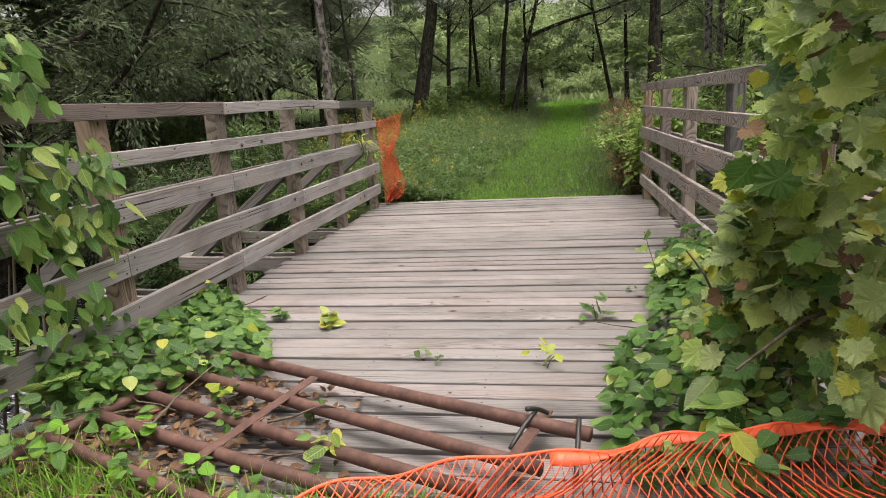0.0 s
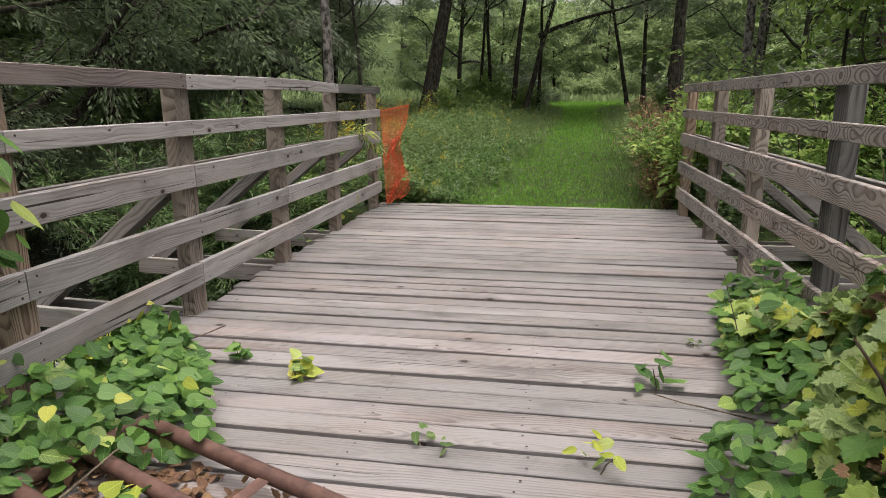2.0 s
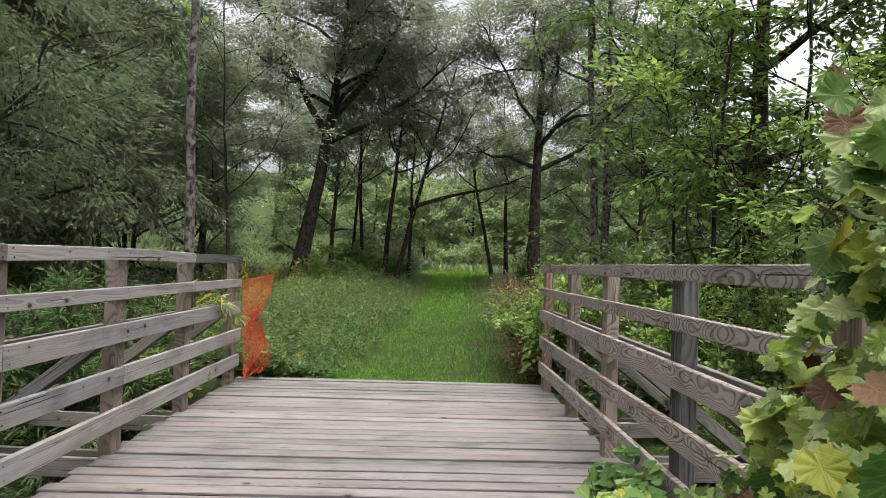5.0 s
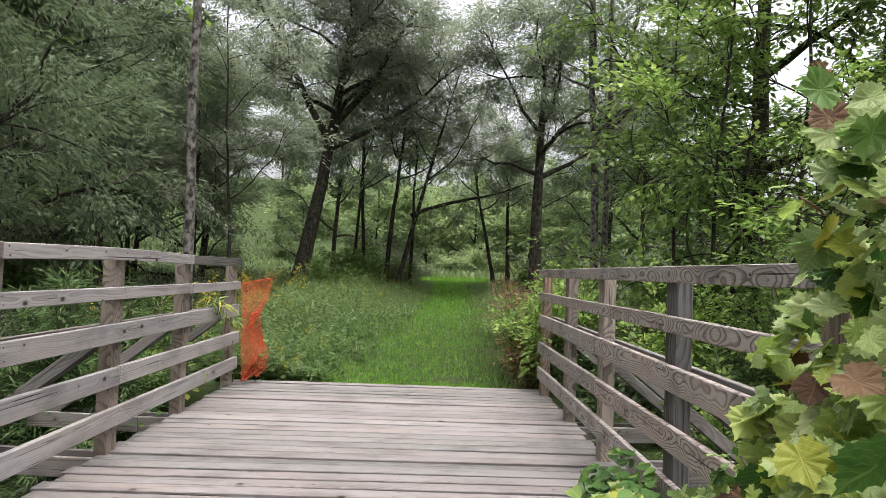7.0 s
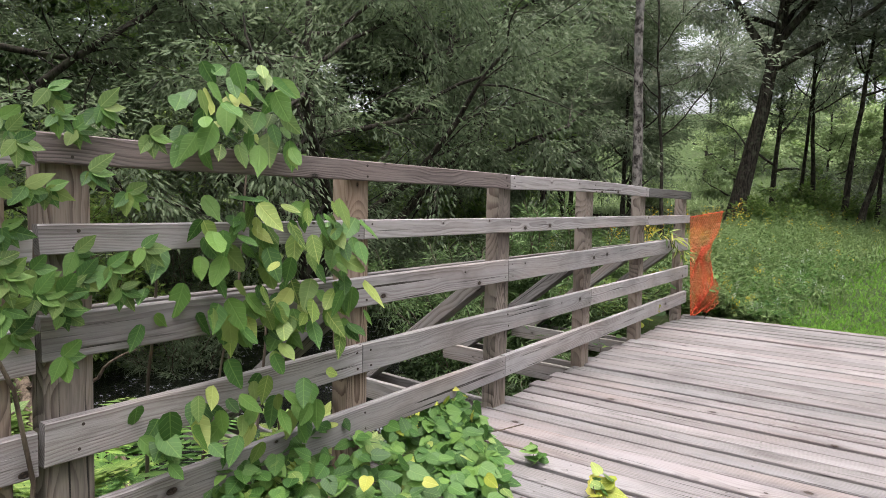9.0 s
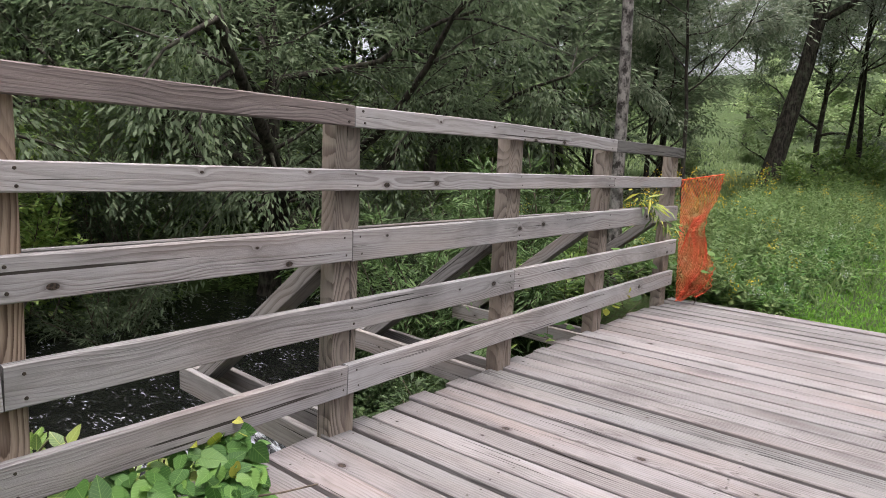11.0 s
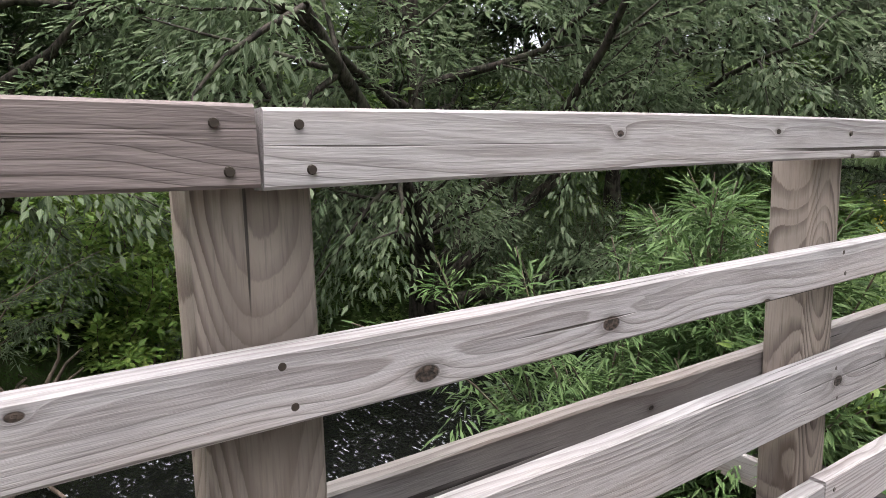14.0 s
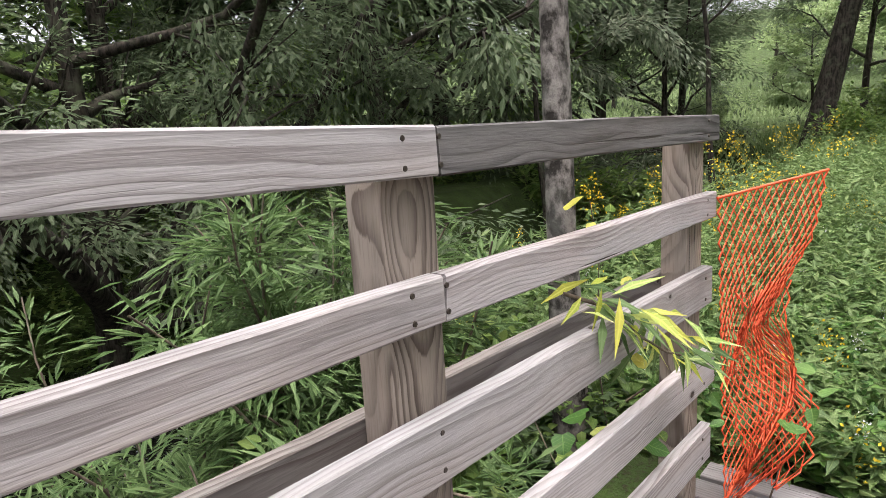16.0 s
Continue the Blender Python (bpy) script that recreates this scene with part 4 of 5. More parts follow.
grass("field_grass", x[keep], y[keep], 0.4, HAZYLIT, "yellow-green field seen between the trunks, coloured as if sunlit", 0.4, (BLADE[0] * np.array([5.5, 1, 1]), BLADE[1]))
x, y = nr.uniform(-3, 12, 7000), nr.uniform(44, 60, 7000)
grass("field_grass", x, y, 0.6, HAZYLIT, "tall pale meadow grass beyond the trees", 0.4, (BLADE[0] * np.array([4.5, 1, 1]), BLADE[1]))


def weeds(name, x, y, tall, material, shape, size, per, label, flower=None):
    """Upright leafy stalks in one mesh, with a mesh of blossoms where they flower."""
    n = len(x)
    z0 = height(x, y)
    lean = nr.normal(size=(n, 2)) * 0.12
    hgt = tall * nr.uniform(0.5, 1.2, n)
    s = nr.uniform(0.1, 1.0, (n, per))
    P = np.stack([x[:, None] + lean[:, :1] * hgt[:, None] * s, y[:, None] + lean[:, 1:] * hgt[:, None] * s, z0[:, None] + hgt[:, None] * s], -1).reshape(-1, 3)
    D = unit(nr, n * per) * np.array([1, 1, 0.4]) + np.array([0, 0, 0.15])
    N = unit(nr, n * per) * 0.4 + np.array([0, 0, 1])
    ob = leaves(name, P, D, N, size * nr.uniform(0.6, 1.3, n * per) * (1.15 - 0.5 * s.ravel()), shape, material)
    tagged(ob, label, "weeds", kind="stuff")
    if flower:
        pick = nr.uniform(size=n) < flower[1]
        m = int(pick.sum())
        c = np.stack([x + lean[:, 0] * hgt, y + lean[:, 1] * hgt, z0 + hgt], -1)[pick]
        k = 26
        Q = np.repeat(c, k, 0) + nr.normal(size=(m * k, 3)) * np.array([0.035, 0.035, 0.05]) * flower[2]
        fl = leaves(flower[3], Q, unit(nr, m * k), unit(nr, m * k), np.full(m * k, 0.02 * flower[2]), SMALL, flower[0])
        tagged(fl, flower[4], "flowers", kind="stuff")


x, y = scatter(5200, -6.0, 0.6, 9.7, 27, 1.4)
keep = (stream_distance(x, y) > 2.3) & (x < path_middle(y) - 1.1 + 0.25 * np.sin(2.2 * y) + nr.normal(size=len(x)) * 0.2)
weeds("meadow_weeds", x[keep], y[keep], 0.75 * np.clip((path_middle(y[keep]) - 0.9 - x[keep]) / 1.6, 0.22, 1), WEED, FARNARROW, 0.12, 24, "leafy green weeds along the path", (GOLD, 0.03, 1.0, "goldenrod_flowers", "yellow goldenrod blossoms among the weeds"))
x, y = nr.uniform(-3.6, -2.0, 50), nr.uniform(11.6, 16.5, 50)
weeds("goldenrod", x, y, 0.95, WEED, NARROW, 0.11, 26, "tall goldenrod stalks with yellow heads beside the path", (GOLD, 0.6, 1.5, "goldenrod_flowers", "yellow goldenrod blossoms among the weeds"))
x, y = scatter(2200, -4.5, 0.0, 9.7, 17, 1.4)
keep = x < path_middle(y) - 1.2 + nr.normal(size=len(x)) * 0.3
weeds("low_weeds", x[keep], y[keep], 0.3, IVY, OVAL, 0.06, 18, "low broad-leaved green weeds beside the bridge end", (ASTER, 0.05, 0.6, "aster_flowers", "small pale aster blossoms in the grass"))
x, y = scatter(1500, 1.9, 6.0, 9.7, 22, 1.4)
keep = x > path_middle(y) + 1.25 + nr.normal(size=len(x)) * 0.2
weeds("meadow_weeds", x[keep], y[keep], 0.7, WEED, FARNARROW, 0.12, 20, "leafy green weeds along the path", (GOLD, 0.03, 0.8, "goldenrod_flowers", "yellow goldenrod blossoms among the weeds"))
x, y = nr.uniform(-7.6, -1.9, 3600), nr.uniform(-1.0, 4.3, 3600)
keep = stream_distance(x, y) > 1.6
weeds("bank_weeds", x[keep], y[keep], 0.42, BROAD, OVAL, 0.085, 16, "dense leafy weeds on the near bank")
# Bank by the railing: willow shade painted in by the darkened leaf
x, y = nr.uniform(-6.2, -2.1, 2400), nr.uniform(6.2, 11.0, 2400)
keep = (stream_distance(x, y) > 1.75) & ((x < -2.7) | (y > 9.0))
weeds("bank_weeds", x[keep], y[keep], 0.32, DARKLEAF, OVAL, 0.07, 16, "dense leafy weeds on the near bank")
x, y = nr.uniform(-12.5, -8.4, 2600), nr.uniform(0.0, 16.0, 2600)
keep = stream_distance(x, y) > 1.9
weeds("bank_weeds", x[keep], y[keep], 0.5, BROAD, SMALL, 0.11, 14, "dense leafy weeds on the far bank")
# Beyond the right-hand railing: shade comes from the darkened leaf colour too
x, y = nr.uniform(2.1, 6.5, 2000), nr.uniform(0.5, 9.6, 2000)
weeds("bank_weeds", x, y, 0.55, DARKLEAF, SMALL, 0.1, 14, "leafy weeds beyond the railing, shade put into their colour")

# ---- orange safety net ----
def net(name, surface, along, across, radius, label, edge_rows=()):
    """Plastic netting over a surface(u, v): zigzag strands that meet, and plain selvedges."""
    lines = []
    for j in range(across):
        for half in (0, 1):
            us = np.linspace(0, 1, along * 2 + 1)
            tri = np.where(np.arange(along * 2 + 1) % 2 == half, 0.0, 1.0)
            vs = (j + tri) / across
            lines.append((surface(us, vs), np.full(len(us), radius)))
    thing = tagged(put_mesh(name, tubes_mesh(name, lines, 4), ORANGE), label, "safety net")
    for v in edge_rows:
        us = np.linspace(0, 1, along * 2 + 1)
        put_mesh("selvedge", tubes_mesh("selvedge", [(surface(us, np.full_like(us, v)), np.full(len(us), radius * 1.5))], 5), ORANGE, thing)
    return thing


def fallen_net(u, v):
    x = -0.12 + 2.75 * u + 0.05 * np.sin(9 * v + 5 * u)
    top_y = 2.50 + 0.42 * np.clip(u / 0.42, 0, 1) ** 0.7 + 0.10 * np.clip((u - 0.42) / 0.6, 0, 1)
    top_z = 0.07 + 0.06 * np.clip(u / 0.4, 0, 1) + 0.06 * np.clip((u - 0.4) / 0.3, 0, 1)
    y = top_y - 0.95 * v + 0.03 * np.sin(14 * u + 3 * v) * (1.2 - u) + 0.02 * np.sin(31 * u) * (1.1 - u)
    z = 0.035 + top_z * (1 - v) ** 1.3 + 0.03 * np.sin(7 * u + 7 * v) ** 2 * (1 - 0.4 * v) * (1.1 - u) + 0.018 * np.sin(23 * u - 9 * v) ** 2 + 0.012 * np.sin(47 * u + 21 * v)
    return np.stack([x, y, z], -1)


def hanging_net(u, v):
    z = 1.17 - 1.13 * v + 0.07 * u * (1 - v) - 0.10 * u * np.sin(np.pi * np.clip(v, 0, 1)) * 0.4
    wide = np.interp(v, [0, 0.18, 0.42, 0.55, 0.72, 0.88, 1.0], [0.43, 0.38, 0.19, 0.28, 0.38, 0.28, 0.05])
    fold = 0.028 * np.sin(9 * u + 7 * v) * (0.2 + u) * np.clip(v * 2.2, 0.15, 1)
    x = -1.61 + 0.62 * wide * u + 0.6 * fold + 0.05 * v
    y = 9.34 + 0.85 * wide * u - 0.6 * fold
    return np.stack([x, y, z + 0 * u], -1)


fallen = net("safety_net", fallen_net, 42, 12, 0.0048, "crumpled orange plastic safety net lying over the fallen gate", (0.0,))
us = np.linspace(0.30, 1.0, 60)
a = np.arange(59)
band = np.concatenate([fallen_net(us, np.full(60, v)) + np.array([0, 0, 0.004]) for v in (0.0, 0.025, 0.05)])
quads = np.concatenate([np.stack([a, a + 60, a + 61, a + 1], -1), np.stack([a + 60, a + 120, a + 121, a + 61], -1)])
strip = put_mesh("selvedge_band", mesh_of("selvedge_band", band, [quads], True), ORANGE, fallen, "solid orange border of the net")
thick = strip.modifiers.new("thickness", "SOLIDIFY")
thick.thickness = 0.003
hung = net("safety_net", hanging_net, 7, 21, 0.0036, "torn orange plastic safety net hanging from the railing end", (0.0,))
behind = net("fold", lambda u, v: hanging_net(0.9 * u, 0.30 + 0.66 * v) + np.stack([0.035 + 0.04 * np.sin(6 * u + 9 * v), 0.05 - 0.03 * np.sin(8 * u), 0.0 * u], -1), 7, 13, 0.0036, "lower fold of the torn net")
behind.parent = hung
del behind["category"]

# ---- fallen pipe gate ----
gate = tagged(empty("pipe_gate", (-0.3, 3.1, 0.0)), "rusty brown pipe gate lying fallen on the planks", "gate")
go = np.array((-0.3, 3.1, 0.0))


def pipe(name, p, q, r, material, parent, sag=0.0, origin=go, sides=12, label=""):
    s = np.linspace(0, 1, 9)
    pts = np.array(p)[None] * (1 - s[:, None]) + np.array(q)[None] * s[:, None] - origin
    pts[:, 2] += sag * np.sin(np.pi * s)
    v, f = tube_arrays(pts, np.full(9, r), sides)
    caps = [np.arange(sides)[None, ::-1], np.arange(sides)[None] + 8 * sides]
    return put_mesh(name, mesh_of(name, v, [f] + caps, True), material, parent, label)


for p, q, r in (((-0.97, 3.79, 0.10), (0.90, 3.06, 0.11), 0.029), ((-1.12, 3.61, 0.085), (0.72, 2.85, 0.09), 0.028), ((-1.25, 3.40, 0.075), (0.50, 2.71, 0.085), 0.028), ((-1.30, 3.17, 0.07), (0.10, 2.67, 0.075), 0.027), ((-1.36, 2.97, 0.06), (0.0, 2.45, 0.06), 0.028)):
    pipe("pipe", p, q, r, RUST, gate, -0.006)
pipe("end_pipe", (-1.00, 3.86, 0.085), (-1.46, 2.72, 0.05), 0.027, RUST, gate)
for p, q in (((-0.36, 3.50, 0.115), (-0.60, 2.74, 0.085)), ((0.74, 3.26, 0.10), (0.52, 2.62, 0.09))):
    b = board("cross_bar", Vector(p) - Vector(go), Vector(q) - Vector(go), 0.05, 0.008, RUST, gate, wave=0.001)
for p, q in (((0.70, 3.17, 0.15), (0.60, 3.02, 0.06)), ((0.86, 3.10, 0.15), (0.84, 2.86, 0.04)), ((0.74, 3.20, 0.12), (0.66, 3.13, 0.17))):
    pipe("strap", p, q, 0.010, BLACK, gate, 0.01, label="black plastic tie strap", sides=6)

# ---- climbing and creeping plants ----
VARIANT = {}


def leaf_mesh(shape, material, k):
    key = (id(shape), material.name, k)
    if key not in VARIANT:
        tv, tf = shape
        rg = np.random.default_rng(k + 5)
        v = tv.copy()
        v[:, 2] += 0.06 * np.sin(5 * v[:, 0] + k) + rg.normal(size=len(v)) * 0.015 - 0.10 * v[:, 1] ** 2 * (k % 3)
        v[:, :2] *= 1 + rg.normal(size=(len(v), 2)) * 0.05
        me = mesh_of("leaf", v, tf, True, tv[:, :2])
        me.materials.append(material)
        VARIANT[key] = me
    return VARIANT[key]


def single_leaves(thing, P, D, N, S, shape, materials, seed):
    """Each leaf an object of its own under its plant, on a few shared meshes."""
    rg = random.Random(seed)
    o = thing.location
    for p, d, n, s in zip(P, D, N, S):
        y = Vector(d).normalized()
        x = y.cross(Vector(n)).normalized()
        z = x.cross(y)
        m = Matrix((x * s, y * s, z * s)).transposed().to_4x4()
        m.translation = Vector(p) - o
        put_mesh("leaf", leaf_mesh(shape, rg.choice(materials), rg.randrange(5)), VINE, thing, "", m)


def plant(name, origin, label, category, lines, sides=6):
    thing = tagged(empty(name, origin), label, category)
    for pts, rad in lines:
        v, f = tube_arrays(np.asarray(pts) - np.array(origin), rad, sides)
        put_mesh("stem", mesh_of("stem", v, [f], True), TWIG, thing)
    return thing


nr = np.random.default_rng(21)

# grape vine over the right-hand railing
lines = []
for k in range(26):
    y0 = nr.uniform(2.9, 4.6)
    st = wander(nr, (nr.uniform(1.82, 2.1), y0, -0.1), (-0.05, nr.uniform(-0.1, 0.35), 1), nr.uniform(0.7, 1.7) * (1.0 if y0 < 3.6 else 0.5), 8, 0.22)
    lines.append((st, np.linspace(0.013, 0.004, 9)))
vine = plant("grape_vine", (1.8, 3.4, 0.0), "lush yellow-green grape vine overgrowing the timber railing", "vine", lines)


def vine_points(n):
    y = 2.0 + 3.7 * nr.uniform(0, 1, n) ** 1.15
    top = np.interp(y, [1.5, 2.6, 3.1, 3.4, 3.6, 3.8, 4.1, 4.4, 4.8, 6.0], [2.5, 2.3, 2.15, 2.02, 1.8, 1.45, 1.0, 0.62, 0.34, 0.12])
    z = top * nr.uniform(0, 1, n) ** 0.85
    depth = np.interp(y, [1.5, 3.2, 3.8, 4.6, 6.0], [0.42, 0.40, 0.36, 0.28, 0.18]) * (1.0 + 0.35 * np.sin(5 * y + 4 * z)) * np.where(z < 0.35, 1.25, 1.0)
    out = nr.uniform(0.15, 1, n) ** 0.5
    x = 1.92 - depth * out
    D = np.stack([-0.25 + nr.normal(size=n) * 0.7, nr.normal(size=n) * 0.8 - 0.1, -0.5 + nr.normal(size=n) * 0.6], -1)
    N = np.stack([-0.5 + nr.normal(size=n) * 0.6, -0.5 + nr.normal(size=n) * 0.6, 1.1 + nr.normal(size=n) * 0.4], -1)
    y = np.where((z < 1.05) & (y < 3.1) & ((z < 0.45) | (y < 2.65)), 3.1 + 0.7 * (y - 2.0), y)
    return np.stack([x, y, z], -1), D, N, 0.05 + 0.09 * nr.uniform(0, 1, n) ** 1.7


P, D, N, S = vine_points(280)
P[:, 0] -= 0.03
single_leaves(vine, P, D, N, S, GRAPE, (GRAPELEAF, GRAPELEAF, GRAPELEAF, YOUNGGRAPE, IVY, YOUNGGRAPE), 4)
P, D, N, S = vine_points(2300)
P[:, 0] += 0.05
o = np.array(vine.location)
tagged(leaves("foliage", P[:1350] - o, D[:1350], N[:1350], S[:1350], GRAPE, GRAPELEAF, vine), kind="stuff")
tagged(leaves("young_leaves", P[1350:] - o, D[1350:], N[1350:], S[1350:], GRAPE, YOUNGGRAPE, vine, "bright green young vine leaves"), kind="stuff")
P, D, N, S = vine_points(170)
tagged(leaves("yellow_leaves", P - o, D, N, S * 0.85, GRAPE, YELLOW, vine, "yellowing vine leaves"), kind="stuff")
P, D, N, S = vine_points(120)
tagged(leaves("shaded_leaves", P - o, D, N, S, GRAPE, IVY, vine, "darker green vine leaves"), kind="stuff")
P, D, N, S = vine_points(150)
tagged(leaves("withered_leaves", P - o, D, N, S * 0.8, GRAPE, DRY, vine, "brown withered vine leaves"), kind="stuff")

# creeper carpet at the foot of the vine
lines = [(wander(nr, (1.8, nr.uniform(2.8, 4.4), 0.02), (-1, nr.uniform(-0.4, 0.4), 0.05), nr.uniform(0.4, 0.9), 6, 0.2) * np.array([1, 1, 0.0]) + np.array([0, 0, 0.03]), np.linspace(0.006, 0.003, 7)) for _ in range(8)]
carpet = plant("ground_creeper", (1.4, 3.6, 0.0), "green leafy creeper spreading over the deck edge", "creeper", lines)
n = 1300
y = nr.uniform(2.75, 5.9, n)
reach = np.interp(y, [2.7, 3.1, 3.9, 4.4, 5.2, 6.0], [0.75, 0.90, 0.80, 0.55, 0.42, 0.25])
s = nr.uniform(0, 1, n)
P = np.stack([1.86 - reach * s, y, 0.03 + (0.38 - 0.26 * s) * nr.uniform(0, 1, n)], -1)
D = np.stack([-0.6 + nr.normal(size=n) * 0.6, nr.normal(size=n) * 0.7, -0.25 + nr.normal(size=n) * 0.25], -1)
N = np.stack([-0.3 + nr.normal(size=n) * 0.3, -0.4 + nr.normal(size=n) * 0.3, np.ones(n)], -1)
S = nr.uniform(0.04, 0.095, n)
single_leaves(carpet, P[:160], D[:160], N[:160], S[:160], HEART, (IVY, IVY, VINE), 6)
tagged(leaves("foliage", P[160:] - np.array(carpet.location), D[160:], N[160:], S[160:], HEART, IVY, carpet), kind="stuff")

# creeper on the deck beside the left-hand railing
lines = [(wander(nr, (-1.6, nr.uniform(3.0, 4.6), 0.05), (1, nr.uniform(-0.5, 0.5), 0.1), nr.uniform(0.4, 0.9), 6, 0.25) * np.array([1, 1, 0.3]) + np.array([0, 0, 0.03]), np.linspace(0.006, 0.003, 7)) for _ in range(9)]
left_carpet = plant("ground_creeper", (-1.3, 3.9, 0.0), "dense green creeper spreading over planks by the railing", "creeper", lines)
n = 1050
y = 3.2 + 1.55 * nr.uniform(0, 1, n)
reach = np.interp(y, [3.1, 3.4, 3.7, 4.2, 4.5, 4.8], [0.35, 0.55, 1.0, 0.72, 0.42, 0.15])
s = nr.uniform(0, 1, n)
P = np.stack([-1.68 + reach * s, y, 0.03 + np.where(y > 3.9, 0.17, 0.32 - 0.18 * s) * nr.uniform(0, 1, n)], -1)
D = np.stack([0.5 + nr.normal(size=n) * 0.6, nr.normal(size=n) * 0.7, -0.3 + nr.normal(size=n) * 0.25], -1)
N = np.stack([0.3 + nr.normal(size=n) * 0.3, -0.4 + nr.normal(size=n) * 0.3, np.ones(n)], -1)
S = nr.uniform(0.04, 0.10, n)
single_leaves(left_carpet, P[:150], D[:150], N[:150], S[:150], HEART, (IVY, IVY, VINE), 7)
tagged(leaves("foliage", P[150:] - np.array(left_carpet.location), D[150:], N[150:], S[150:], HEART, IVY, left_carpet), kind="stuff")
k = nr.uniform(size=n) < 0.016
tagged(leaves("yellow_leaves", P[k] - np.array(left_carpet.location) + np.array([0.02, -0.02, 0.05]), D[k], N[k], S[k] * 0.8, HEART, YELLOW, left_carpet, "yellowing creeper leaves"), kind="stuff")

# tall plant leaning through the left-hand railing
lines = []
for k in range(4):
    st = wander(nr, (-1.86 + nr.uniform(-0.1, 0.0), nr.uniform(3.0, 3.55), -0.3), (0.03, nr.uniform(-0.12, 0.12), 1), nr.uniform(0.9, 1.7), 8, 0.05)
    lines.append((st, np.linspace(0.010, 0.004, 9)))
climber = plant("climbing_plant", (-1.6, 3.5, 0.0), "tall plant with large drooping green leaves at the railing", "plant", lines)
tiers = ((3.50, 1.60, 0.13, 0.10, 64), (3.28, 1.55, 0.05, 0.05, 9), (3.62, 1.17, 0.20, 0.08, 80), (3.95, 1.08, 0.06, 0.12, 24), (3.70, 0.84, 0.20, 0.09, 78), (3.25, 0.52, 0.10, 0.07, 26), (3.62, 0.50, 0.13, 0.08, 34), (3.3, 1.0, 0.12, 0.1, 14))
for yc, zc, sy, sz, n in tiers:
    n = int(n * 0.8)
    P = np.stack([-1.54 + nr.normal(size=n) * 0.055, yc - 0.2 + nr.normal(size=n) * sy, zc + nr.normal(size=n) * sz], -1)
    P[:, 0] = np.maximum(P[:, 0], -1.60)
    P[:, 1] = np.clip(P[:, 1], yc - 0.2 - 1.4 * sy, yc - 0.2 + 1.4 * sy)
    P[:, 2] = np.clip(P[:, 2], zc - 1.4 * sz, zc + 1.4 * sz)
    D = np.stack([0.35 + nr.normal(size=n) * 0.3, nr.normal(size=n) * 0.5, -0.8 + nr.normal(size=n) * 0.25], -1)
    N = np.stack([0.8 + nr.normal(size=n) * 0.25, -0.25 + nr.normal(size=n) * 0.35, 0.7 + nr.normal(size=n) * 0.2], -1)
    single_leaves(climber, P, D, N, nr.uniform(0.07, 0.14, n), LANCE, (IVY, IVY, BROAD, IVY, IVY, VINE), int(yc * 100 + zc * 10))
# five-fingered creeper on the end post
finger = plant("post_creeper", (-1.6, 2.7, 1.0), "dark green five-leaved creeper on a railing post", "creeper", [(wander(nr, (-1.62, 2.62, 0.3), (0.03, 0.05, 1), 1.25, 8, 0.10), np.linspace(0.008, 0.003, 9))])
for k in range(34):
    c = np.array([-1.56 + nr.normal() * 0.03, 2.70 + nr.normal() * 0.14, nr.choice([0.95, 1.0, 1.08, 1.25, 1.45, 1.5]) + nr.normal() * 0.05])
    base = nr.uniform(0, 6.28)
    D = np.array([(0.25, math.cos(base * 0.1 + a), math.sin(base * 0.1 + a) - 0.3) for a in (-2.6, -1.8, -1.0, -0.2, 0.6)])
    N = np.tile([0.9, -0.3, 0.4], (5, 1)) + nr.normal(size=(5, 3)) * 0.15
    single_leaves(finger, np.tile(c, (5, 1)), D, N, nr.uniform(0.055, 0.085, 5), LANCE, (IVY, IVY, BROAD), k)

